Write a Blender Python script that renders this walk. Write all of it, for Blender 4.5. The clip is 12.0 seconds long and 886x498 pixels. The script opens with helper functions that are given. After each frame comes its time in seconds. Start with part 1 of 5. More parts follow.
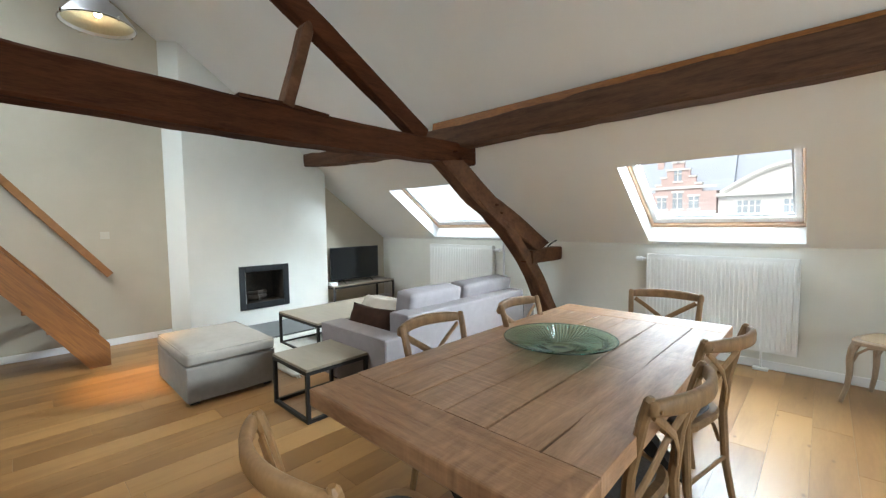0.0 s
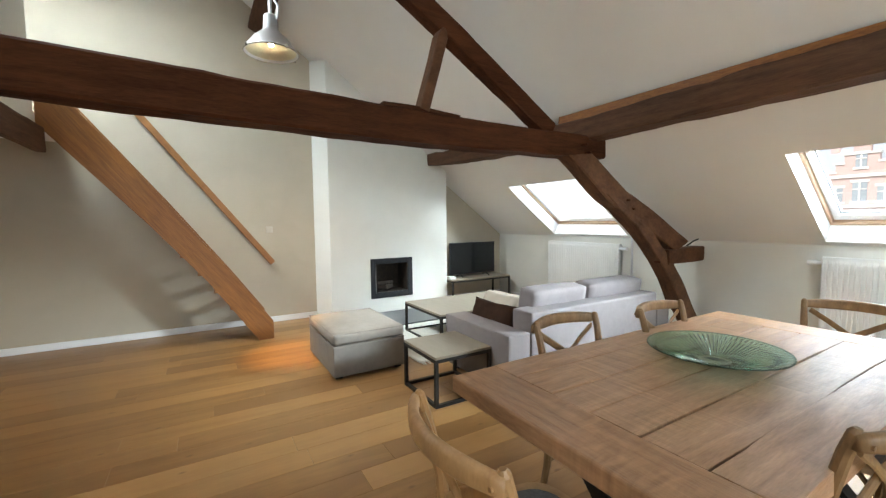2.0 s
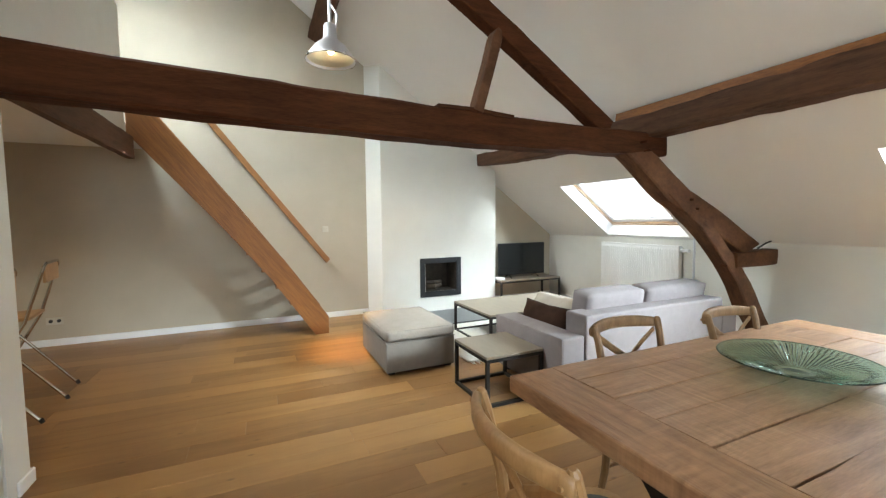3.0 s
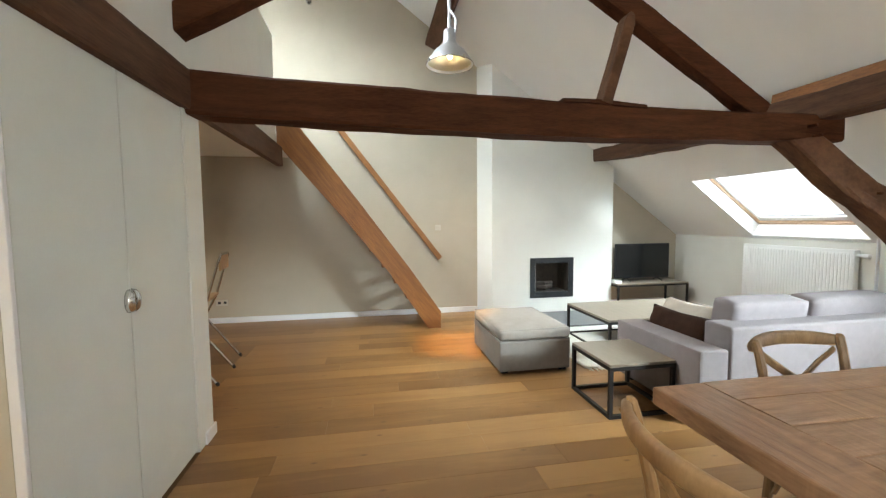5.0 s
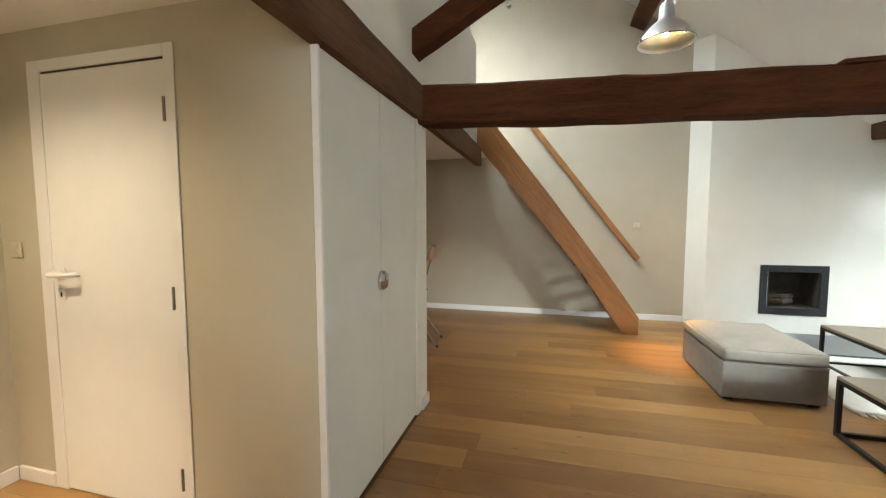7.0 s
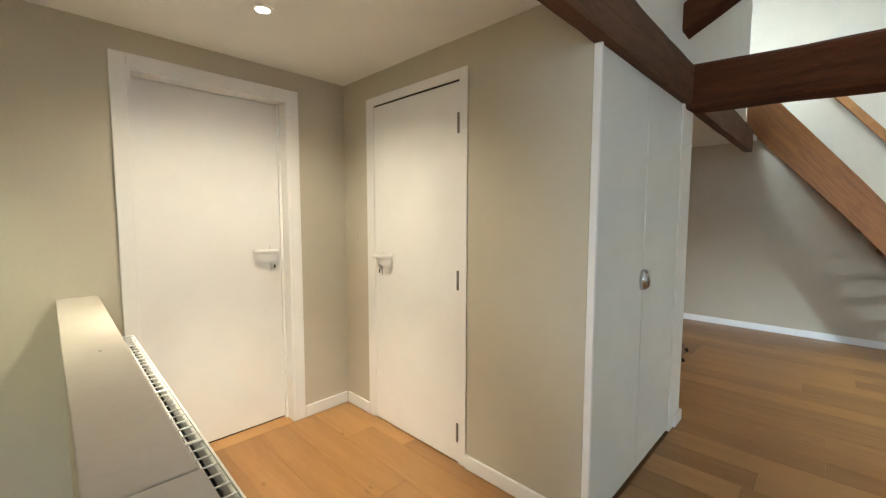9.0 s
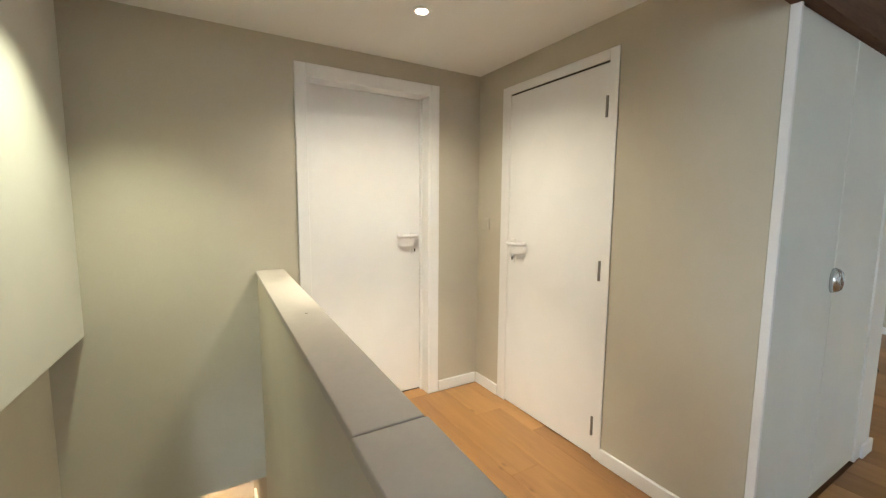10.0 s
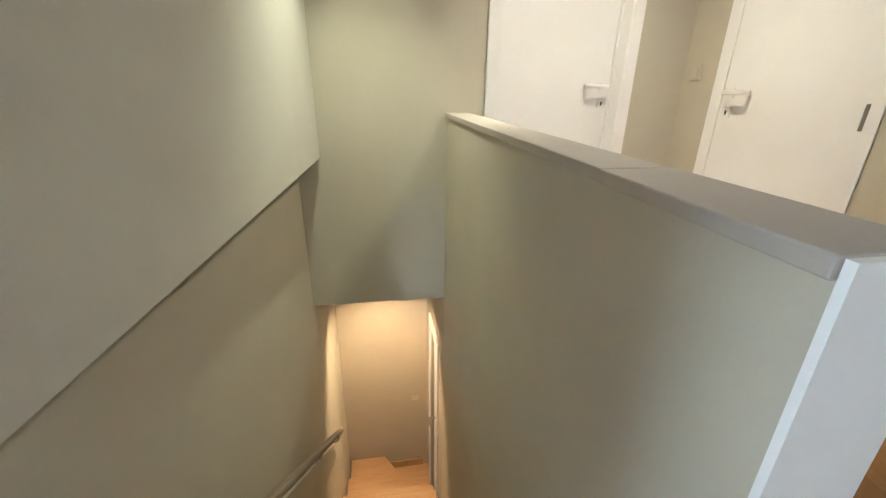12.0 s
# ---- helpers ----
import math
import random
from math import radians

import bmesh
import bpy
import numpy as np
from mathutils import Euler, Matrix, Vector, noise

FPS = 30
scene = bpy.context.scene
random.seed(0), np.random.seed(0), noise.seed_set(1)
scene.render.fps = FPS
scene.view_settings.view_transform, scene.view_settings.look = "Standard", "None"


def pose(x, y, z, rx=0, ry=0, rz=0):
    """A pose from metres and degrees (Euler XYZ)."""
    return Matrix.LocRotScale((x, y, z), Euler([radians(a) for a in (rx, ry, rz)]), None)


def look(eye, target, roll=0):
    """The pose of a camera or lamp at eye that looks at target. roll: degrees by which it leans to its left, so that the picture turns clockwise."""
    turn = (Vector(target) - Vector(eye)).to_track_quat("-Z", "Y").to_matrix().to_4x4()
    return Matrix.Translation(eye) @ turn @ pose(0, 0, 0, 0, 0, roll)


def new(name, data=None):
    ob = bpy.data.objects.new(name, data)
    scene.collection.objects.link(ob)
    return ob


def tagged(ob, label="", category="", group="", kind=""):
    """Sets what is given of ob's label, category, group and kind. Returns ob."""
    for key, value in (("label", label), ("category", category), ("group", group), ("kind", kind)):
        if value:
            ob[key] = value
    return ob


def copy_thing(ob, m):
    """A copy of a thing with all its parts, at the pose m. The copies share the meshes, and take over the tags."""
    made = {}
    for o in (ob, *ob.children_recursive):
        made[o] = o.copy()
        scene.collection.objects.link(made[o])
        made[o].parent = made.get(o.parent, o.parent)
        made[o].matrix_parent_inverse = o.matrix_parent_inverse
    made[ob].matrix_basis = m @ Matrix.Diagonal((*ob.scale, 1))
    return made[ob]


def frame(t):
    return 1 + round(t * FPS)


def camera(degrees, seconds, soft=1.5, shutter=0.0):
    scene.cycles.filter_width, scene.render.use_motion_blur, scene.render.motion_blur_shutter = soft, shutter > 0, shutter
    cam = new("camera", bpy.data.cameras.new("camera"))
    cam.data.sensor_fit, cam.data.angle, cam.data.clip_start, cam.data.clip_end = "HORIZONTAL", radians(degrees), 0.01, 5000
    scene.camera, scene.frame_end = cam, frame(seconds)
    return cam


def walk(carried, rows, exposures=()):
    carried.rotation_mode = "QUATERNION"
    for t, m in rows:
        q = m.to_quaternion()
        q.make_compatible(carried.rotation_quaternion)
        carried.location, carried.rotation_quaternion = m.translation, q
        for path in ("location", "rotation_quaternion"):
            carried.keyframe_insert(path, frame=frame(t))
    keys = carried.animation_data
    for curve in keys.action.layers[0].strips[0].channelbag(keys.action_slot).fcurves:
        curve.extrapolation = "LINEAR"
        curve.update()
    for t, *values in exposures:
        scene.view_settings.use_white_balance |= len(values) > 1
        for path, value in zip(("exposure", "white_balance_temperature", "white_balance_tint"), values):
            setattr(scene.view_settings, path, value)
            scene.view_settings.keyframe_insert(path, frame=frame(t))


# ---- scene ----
cam = camera(95.6, 12.0, soft=1.3)
PATH = [
    (0, (0.616, 0.295, 1.322), (-0.759, 1.741, 1.195), -0.7),
    (0.5, (0.606, 0.271, 1.332), (-0.873, 1.609, 1.195), -0.6),
    (1, (0.592, 0.232, 1.324), (-0.977, 1.465, 1.188), -0.6),
    (1.5, (0.58, 0.205, 1.33), (-1.067, 1.332, 1.19), -0.6),
    (2, (0.57, 0.184, 1.331), (-1.143, 1.207, 1.189), -0.6),
    (2.5, (0.563, 0.16, 1.334), (-1.206, 1.082, 1.191), -0.6),
    (3, (0.566, 0.13, 1.332), (-1.252, 0.953, 1.193), -0.5),
    (5, (0.538, 0.013, 1.332), (-1.427, 0.358, 1.192), -0.5),
    (5.5, (0.531, -0.03, 1.327), (-1.457, 0.138, 1.187), -0.4),
    (6, (0.539, -0.068, 1.33), (-1.455, -0.108, 1.186), -0.4),
    (6.5, (0.553, -0.104, 1.322), (-1.424, -0.374, 1.177), -0.2),
    (7, (0.57, -0.168, 1.321), (-1.359, -0.675, 1.174), -0.1),
    (7.2, (0.564, -0.171, 1.316), (-1.337, -0.778, 1.173), -0.1),
    (8.8, (0.725, -0.33, 1.3), (-0.781, -1.638, 1.157), -0.1),
    (9, (0.74, -0.343, 1.31), (-0.69, -1.733, 1.152), 0.1),
    (9.5, (0.814, -0.379, 1.302), (-0.415, -1.947, 1.129), 0.2),
    (10, (0.895, -0.406, 1.305), (-0.115, -2.119, 1.089), 0.4),
    (10.5, (0.949, -0.407, 1.266), (0.179, -2.231, 0.979), 0.4),
    (11, (1.021, -0.408, 1.217), (0.448, -2.278, 0.803), 0.7),
    (11.5, (1.047, -0.39, 1.142), (0.637, -2.263, 0.574), 0.6),
    (12, (1.078, -0.369, 1.063), (0.775, -2.205, 0.331), 0.7),
]
EXPOSURES = [(0, 0.98, 6300, 9), (3, 1.22, 6650, 10), (5, 1.3, 6650, 10), (7, 1.15, 6950, 10), (9, 1.2, 6100, 8), (12, 1.27, 5750, 8)]
walk(cam, [(t, look(eye, target, roll)) for t, eye, target, roll in PATH], EXPOSURES)

# ---- world, daylight and lamps ----
world = bpy.data.worlds.new("sky")
scene.world = world
world.use_nodes = True
wn = world.node_tree.nodes
sky = wn.new("ShaderNodeTexSky")
sky.sky_type, sky.sun_disc = "NISHITA", False
sky.sun_elevation, sky.sun_rotation = radians(38), radians(180)
sky.air_density, sky.dust_density = 1.0, 3.0
cloud = wn.new("ShaderNodeMix")
cloud.data_type = "RGBA"
cloud.inputs[0].default_value = 0.75
cloud.inputs[7].default_value = (7.2, 7.7, 8.1, 1)
world.node_tree.links.new(sky.outputs[0], cloud.inputs[6])
world.node_tree.links.new(cloud.outputs[2], wn["Background"].inputs[0])
wn["Background"].inputs[1].default_value = 0.12


def lamp(name, kind, energy, colour, m, **more):
    data = bpy.data.lights.new(name, kind)
    data.energy, data.color = energy, colour
    if kind == "SUN":
        data.angle = more["angle"]
    if kind == "AREA":
        data.shape, data.size, data.size_y = "RECTANGLE", more["size"][0], more["size"][1]
        data.spread = radians(more.get("spread", 180))
    if kind in ("SPOT", "POINT"):
        data.shadow_soft_size = more.get("soft", 0.03)
    if kind == "SPOT":
        data.spot_size, data.spot_blend = radians(more["cone"]), more["blend"]
    ob = new(name, data)
    ob.matrix_world = m
    return ob


DAY, WARM = (0.74, 0.895, 1.0), (1.0, 0.845, 0.60)
lamp("sun", "SUN", 1.7, (1.0, 0.96, 0.9), look((0, -10, 9), (0, 0, 0)), angle=radians(30))
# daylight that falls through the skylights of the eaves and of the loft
lamp("skylight_daylight", "AREA", 3100, DAY, look((-0.3, 8.5, 6.0), (-0.3, 4.3, 1.6)), size=(10.0, 4.5))
lamp("skylight_daylight", "AREA", 650, DAY, look((2.7, 7.1, 2.9), (2.2, 4.1, 1.8)), size=(1.3, 1.4), spread=130)
# fill lamp outside an added gable opening that stays out of view
lamp("gable_fill", "AREA", 62, DAY, look((4.75, 0.4, 1.75), (2.0, 0.4, 1.6)), size=(1.3, 1.4))
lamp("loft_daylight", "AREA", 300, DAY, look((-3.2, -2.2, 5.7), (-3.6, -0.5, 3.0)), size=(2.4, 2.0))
# the pendant's reflector throws a tight warm pool inside a wide soft skirt of light
lamp("pendant_bulb", "SPOT", 300, (1.0, 0.54, 0.14), look((-3.42, 0.79, 2.88), (-3.66, 0.95, 0)), cone=24, blend=1.0, soft=0.06)
lamp("pendant_bulb", "SPOT", 22, (1.0, 0.66, 0.34), look((-3.42, 0.79, 2.87), (-3.45, 0.79, 0)), cone=125, blend=0.7, soft=0.05)
lamp("downlight_bulb", "SPOT", 36, WARM, look((0.0, -2.13, 2.165), (0.0, -2.13, 0)), cone=146, blend=1.0, soft=0.04)
lamp("downlight_bulb", "SPOT", 95, WARM, look((0.0, -2.13, 2.16), (0.0, -2.13, 0)), cone=62, blend=0.8, soft=0.04)
lamp("downlight_bulb", "SPOT", 40, (1.0, 0.95, 0.63), look((1.14, -2.24, 2.165), (1.15, -2.26, 0)), cone=88, blend=1.0, soft=0.02)
# unseen lamp added under the loft to warm and fill the nook
lamp("downlight_bulb", "SPOT", 14, WARM, look((-3.5, -2.15, 2.165), (-3.5, -2.0, 0)), cone=130, blend=0.6, soft=0.03)
lamp("hall_bulb", "SPOT", 72, (1.0, 0.70, 0.38), look((1.1, -3.1, -0.29), (1.08, -3.55, -2.2)), cone=100, blend=1.0, soft=0.05)


# ---- materials ----
def nodes_of(name):
    m = bpy.data.materials.new(name)
    m.use_nodes = True
    nt = m.node_tree
    return m, nt, nt.nodes["Principled BSDF"]


def surface(name, dark, light, rough=0.6, scale=6.0, stretch=(1, 1, 1), bump=0.1, metallic=0.0, fine=60.0, vary=0.0,
            distort=0.6, fine_amount=0.35, bump_distance=0.004, patch=1.3, patch_amount=0.25, cross=0.0, sheen=0.5, knots=False):
    """Two scales of noise between two colours, with relief; vary: a shift of tone from piece to piece."""
    m, nt, bsdf = nodes_of(name)
    N, L = nt.nodes.new, nt.links.new
    tc, mp = N("ShaderNodeTexCoord"), N("ShaderNodeMapping")
    mp.inputs["Scale"].default_value = stretch
    L(tc.outputs["Object"], mp.inputs[0])
    info = N("ShaderNodeObjectInfo")
    if vary:
        mul = N("ShaderNodeMath")
        mul.operation = "MULTIPLY"
        mul.inputs[1].default_value = 37.0
        L(info.outputs["Random"], mul.inputs[0])
        L(mul.outputs[0], mp.inputs["Location"])
    n1, n2, n3 = N("ShaderNodeTexNoise"), N("ShaderNodeTexNoise"), N("ShaderNodeTexNoise")
    for n, s, d in ((n1, scale, distort), (n2, fine, 0.2), (n3, patch, 0.0)):
        n.inputs["Scale"].default_value, n.inputs["Distortion"].default_value = s, d
        n.inputs["Detail"].default_value = 5.0
    L(mp.outputs[0], n1.inputs["Vector"])
    L(mp.outputs[0], n2.inputs["Vector"])
    L(tc.outputs["Object"], n3.inputs["Vector"])
    mix = N("ShaderNodeMix")
    mix.data_type = "FLOAT"
    mix.inputs[0].default_value = fine_amount
    L(n1.outputs["Fac"], mix.inputs[2])
    L(n2.outputs["Fac"], mix.inputs[3])
    mix2 = N("ShaderNodeMix")
    mix2.data_type = "FLOAT"
    mix2.inputs[0].default_value = patch_amount
    L(mix.outputs[0], mix2.inputs[2])
    L(n3.outputs["Fac"], mix2.inputs[3])
    fac, relief = mix2.outputs[0], mix.outputs[0]
    if cross:
        turn, n4 = N("ShaderNodeMapping"), N("ShaderNodeTexNoise")
        turn.inputs["Scale"].default_value = (stretch[1] * 1.6, stretch[0] * 4.0, 1.0)
        turn.inputs["Rotation"].default_value = (0, 0, 0.12)
        n4.inputs["Scale"].default_value, n4.inputs["Detail"].default_value = 3.0, 4.0
        n4.inputs["Distortion"].default_value = 0.5
        L(tc.outputs["Object"], turn.inputs[0])
        L(turn.outputs[0], n4.inputs["Vector"])
        blend = N("ShaderNodeMix")
        blend.data_type = "FLOAT"
        blend.inputs[0].default_value = cross
        L(relief, blend.inputs[2])
        L(n4.outputs["Fac"], blend.inputs[3])
        relief = blend.outputs[0]
        tone = N("ShaderNodeMix")
        tone.data_type = "FLOAT"
        tone.inputs[0].default_value = cross * 0.8
        some = N("ShaderNodeMapRange")
        some.inputs[1].default_value, some.inputs[2].default_value = 0.45, 0.62
        some.inputs[3].default_value, some.inputs[4].default_value = 0.0, cross
        L(n3.outputs["Fac"], some.inputs[0])
        L(some.outputs[0], tone.inputs[0])
        L(some.outputs[0], blend.inputs[0])
        L(fac, tone.inputs[2])
        L(n4.outputs["Fac"], tone.inputs[3])
        fac = tone.outputs[0]
    if vary:
        sub, add = N("ShaderNodeMath"), N("ShaderNodeMath")
        sub.operation, add.operation = "MULTIPLY_ADD", "ADD"
        sub.inputs[1].default_value, sub.inputs[2].default_value = vary, -vary / 2
        L(info.outputs["Random"], sub.inputs[0])
        L(sub.outputs[0], add.inputs[0])
        L(fac, add.inputs[1])
        fac = add.outputs[0]
    ramp = N("ShaderNodeValToRGB")
    ramp.color_ramp.elements[0].position, ramp.color_ramp.elements[1].position = 0.3, 0.7
    ramp.color_ramp.elements[0].color, ramp.color_ramp.elements[1].color = (*dark, 1), (*light, 1)
    L(fac, ramp.inputs[0])
    tint = ramp.outputs[0]
    if knots:
        place, vor, near, dark_knot = N("ShaderNodeMapping"), N("ShaderNodeTexVoronoi"), N("ShaderNodeMapRange"), N("ShaderNodeMix")
        place.inputs["Scale"].default_value = (1.6, 0.8, 1.0)
        shift = N("ShaderNodeMath")
        shift.operation = "MULTIPLY"
        shift.inputs[1].default_value = 91.0
        L(info.outputs["Random"], shift.inputs[0])
        L(shift.outputs[0], place.inputs["Location"])
        L(tc.outputs["Object"], place.inputs[0])
        L(place.outputs[0], vor.inputs["Vector"])
        vor.voronoi_dimensions = "2D"
        vor.inputs["Scale"].default_value = 1.7
        near.inputs[1].default_value, near.inputs[2].default_value = 0.008, 0.035
        near.inputs[3].default_value, near.inputs[4].default_value = 0.6, 0.0
        L(vor.outputs["Distance"], near.inputs[0])
        dark_knot.data_type = "RGBA"
        dark_knot.inputs[7].default_value = (0.10, 0.045, 0.015, 1)
        L(near.outputs[0], dark_knot.inputs[0])
        L(tint, dark_knot.inputs[6])
        tint = dark_knot.outputs[2]
    L(tint, bsdf.inputs["Base Color"])
    bsdf.inputs["Roughness"].default_value, bsdf.inputs["Metallic"].default_value = rough, metallic
    bsdf.inputs["Specular IOR Level"].default_value = sheen
    if bump:
        b = N("ShaderNodeBump")
        b.inputs["Strength"].default_value, b.inputs["Distance"].default_value = bump, bump_distance
        L(relief, b.inputs["Height"])
        L(b.outputs[0], bsdf.inputs["Normal"])
    return m


WHITE = surface("white_wall_paint", (0.66, 0.645, 0.59), (0.73, 0.715, 0.655), 0.85, 3, bump=0.08, fine=180, bump_distance=0.002)
CEIL = surface("white_ceiling_paint", (0.76, 0.75, 0.73), (0.81, 0.80, 0.78), 0.9, 2, bump=0.05, fine=150, bump_distance=0.002)
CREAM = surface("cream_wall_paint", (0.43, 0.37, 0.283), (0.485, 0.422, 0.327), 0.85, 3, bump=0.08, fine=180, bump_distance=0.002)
TAUPE = surface("greige_wall_paint", (0.48, 0.44, 0.352), (0.54, 0.495, 0.40), 0.8, 3, bump=0.08, fine=180, bump_distance=0.002)
# lighter than the wall below: daylight on the bulkhead is put into its colour
BULKHEAD_LIT = surface("daylit_bulkhead_paint", (0.60, 0.58, 0.52), (0.66, 0.64, 0.575), 0.8, 3, bump=0.08, fine=180, bump_distance=0.002)
GLOSS_WHITE = surface("white_lacquer", (0.76, 0.75, 0.74), (0.82, 0.81, 0.80), 0.38, 4, bump=0.03, fine=120, bump_distance=0.001)
CLOSET_WHITE = surface("cream_white_lacquer", (0.63, 0.64, 0.585), (0.69, 0.70, 0.645), 0.42, 4, bump=0.03, fine=120, bump_distance=0.001)
CAP = surface("greige_capping_paint", (0.40, 0.36, 0.32), (0.47, 0.42, 0.37), 0.55, 8, bump=0.1, fine=90, bump_distance=0.002)
BEAM = surface("old_dark_oak", (0.020, 0.007, 0.0035), (0.112, 0.039, 0.0165), 0.72, 3, (6, 0.7, 6), 0.4, fine=26, bump_distance=0.012, patch=1.0, sheen=0.06)
BEAM_X = surface("old_dark_oak_lengthways", (0.036, 0.018, 0.011), (0.16, 0.078, 0.043), 0.74, 3, (0.7, 6, 6), 0.5, fine=26, bump_distance=0.012, patch=1.0, sheen=0.2)
POST = surface("brown_crooked_oak", (0.032, 0.014, 0.0075), (0.17, 0.078, 0.039), 0.7, 3, (5, 1.2, 1.6), 0.6, fine=22, bump_distance=0.012, patch=1.6, sheen=0.1)
PINE = surface("varnished_pitch_pine", (0.145, 0.048, 0.008), (0.32, 0.124, 0.021), 0.5, 4, (2, 0.5, 9), 0.12, fine=20, distort=2.0, patch_amount=0.15)
PINE_R = surface("varnished_rail_wood", (0.20, 0.078, 0.018), (0.33, 0.14, 0.034), 0.5, 6, (6, 1, 1), 0.1, fine=30)
FRAME_PINE = surface("lacquered_window_pine", (0.46, 0.29, 0.18), (0.60, 0.41, 0.28), 0.4, 8, (1, 6, 6), 0.08, fine=40)
OAK = surface("oiled_oak_plank", (0.20, 0.096, 0.030), (0.33, 0.175, 0.061), 0.36, 1.6, (5, 0.7, 3), 0.08, fine=14, fine_amount=0.22, vary=0.48, knots=True, bump_distance=0.002, patch_amount=0.1)
RAIL_PAINT = surface("brown_greige_rail_paint", (0.17, 0.135, 0.10), (0.24, 0.195, 0.15), 0.5, 8, bump=0.1)
JOINT = surface("dark_plank_joint", (0.12, 0.07, 0.03), (0.18, 0.10, 0.05), 0.8, bump=0)
TABLE = surface("weathered_table_oak", (0.20, 0.101, 0.051), (0.60, 0.355, 0.205), 0.38, 4, (8, 0.9, 4), 0.8, cross=0.5, fine=28, vary=0.05, bump_distance=0.004, patch=2.5)
TABLE_X = surface("weathered_table_oak_end", (0.20, 0.094, 0.044), (0.58, 0.325, 0.172), 0.38, 4, (0.9, 8, 4), 0.8, cross=0.5, fine=28, vary=0.15, bump_distance=0.004, patch=2.5)
CHAIR = surface("limed_bentwood_oak", (0.15, 0.080, 0.032), (0.32, 0.185, 0.083), 0.5, 9, (3, 3, 1), 0.15, fine=50, patch_amount=0.2)
CHAIR_L = surface("light_bentwood_oak", (0.30, 0.16, 0.065), (0.50, 0.295, 0.13), 0.45, 9, (3, 3, 1), 0.12, fine=50, patch_amount=0.2)
SEAT_DARK = surface("woven_grey_seat", (0.07, 0.065, 0.06), (0.16, 0.15, 0.14), 0.8, 90, bump=0.6, fine=200)
SEAT_WOOD = surface("pale_rattan_seat", (0.38, 0.27, 0.16), (0.55, 0.42, 0.27), 0.6, 90, bump=0.5, fine=220)
SOFA = surface("grey_lilac_cotton", (0.172, 0.148, 0.146), (0.215, 0.188, 0.186), 0.95, 14, bump=0.35, fine=420, bump_distance=0.003)
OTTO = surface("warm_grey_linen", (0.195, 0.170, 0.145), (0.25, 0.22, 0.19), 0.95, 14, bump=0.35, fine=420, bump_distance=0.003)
# the same linen, lighter: light falling on the lid is in the colour
OTTO_LIT = surface("warm_grey_linen_lit", (0.235, 0.204, 0.173), (0.29, 0.255, 0.22), 0.95, 14, bump=0.3, fine=420, bump_distance=0.003)
BROWN = surface("dark_brown_velvet", (0.016, 0.007, 0.004), (0.040, 0.019, 0.012), 0.85, 10, bump=0.3, fine=200, sheen=0.1)
CREAM_CLOTH = surface("ecru_cushion_cloth", (0.33, 0.29, 0.24), (0.42, 0.38, 0.32), 0.95, 12, bump=0.3, fine=300)
BLACK_STEEL = surface("black_coated_steel", (0.009, 0.008, 0.007), (0.020, 0.017, 0.015), 0.5, 20, bump=0.05, sheen=0.25)
TOP_STONE = surface("taupe_veneer_top", (0.18, 0.147, 0.108), (0.24, 0.20, 0.152), 0.42, 5, (1, 5, 1), 0.05, fine=60)
FIRE_FRAME = surface("anthracite_steel", (0.022, 0.024, 0.027), (0.04, 0.043, 0.048), 0.4, 12, bump=0.05, metallic=0.5)
SOOT = surface("sooty_firebrick", (0.012, 0.010, 0.008), (0.05, 0.035, 0.022), 0.9, 14, bump=0.6, fine=60)
LOG = surface("charred_log", (0.02, 0.016, 0.012), (0.08, 0.06, 0.045), 0.9, 12, bump=0.8, fine=60)
HEARTH = surface("dark_slate", (0.05, 0.052, 0.055), (0.085, 0.088, 0.092), 0.35, 7, bump=0.15)
TV_BLACK = surface("black_plastic", (0.006, 0.006, 0.007), (0.012, 0.012, 0.013), 0.4, 30, bump=0)
SCREEN = surface("black_screen", (0.004, 0.005, 0.006), (0.006, 0.007, 0.008), 0.12, 2, bump=0)
RAD = surface("white_enamel", (0.74, 0.74, 0.72), (0.80, 0.80, 0.78), 0.35, 3, bump=0.02)
CHROME = surface("polished_chrome", (0.55, 0.55, 0.55), (0.65, 0.65, 0.65), 0.14, 10, bump=0, metallic=1.0)
BRUSHED = surface("satin_aluminium", (0.66, 0.67, 0.70), (0.78, 0.79, 0.82), 0.42, 40, (1, 1, 6), 0.05, metallic=1.0)
LAMP_IN = surface("brushed_reflector", (0.70, 0.66, 0.52), (0.84, 0.80, 0.66), 0.3, 12, (6, 6, 1), 0.15, metallic=0.85)
RUG = surface("white_wool_rug", (0.55, 0.56, 0.52), (0.70, 0.71, 0.66), 0.98, 30, bump=0.8, fine=160, bump_distance=0.008)
# near-black that stands for shade in gaps, holes and recesses
GAP_SHADE = surface("recess_shade", (0.02, 0.02, 0.02), (0.05, 0.05, 0.05), 0.9, bump=0)
SWITCH = surface("ivory_plastic", (0.50, 0.457, 0.37), (0.55, 0.505, 0.415), 0.45, bump=0)
HALL_STEP = surface("varnished_beech_step", (0.36, 0.20, 0.09), (0.50, 0.30, 0.15), 0.4, 4, (1, 6, 1), 0.1, fine=30)
# far brick, slate and glass are paled: the haze is in their colours
BRICK = surface("hazed_brick_masonry", (0.48, 0.35, 0.32), (0.56, 0.43, 0.39), 0.9, 6, (1, 1, 5), 0.4, fine=30)
STONE = surface("pale_limestone", (0.62, 0.60, 0.56), (0.72, 0.70, 0.66), 0.85, 2, bump=0.2)
SLATE = surface("hazed_slate_roof", (0.32, 0.35, 0.40), (0.40, 0.435, 0.48), 0.7, 4, (1, 1, 6), 0.3)
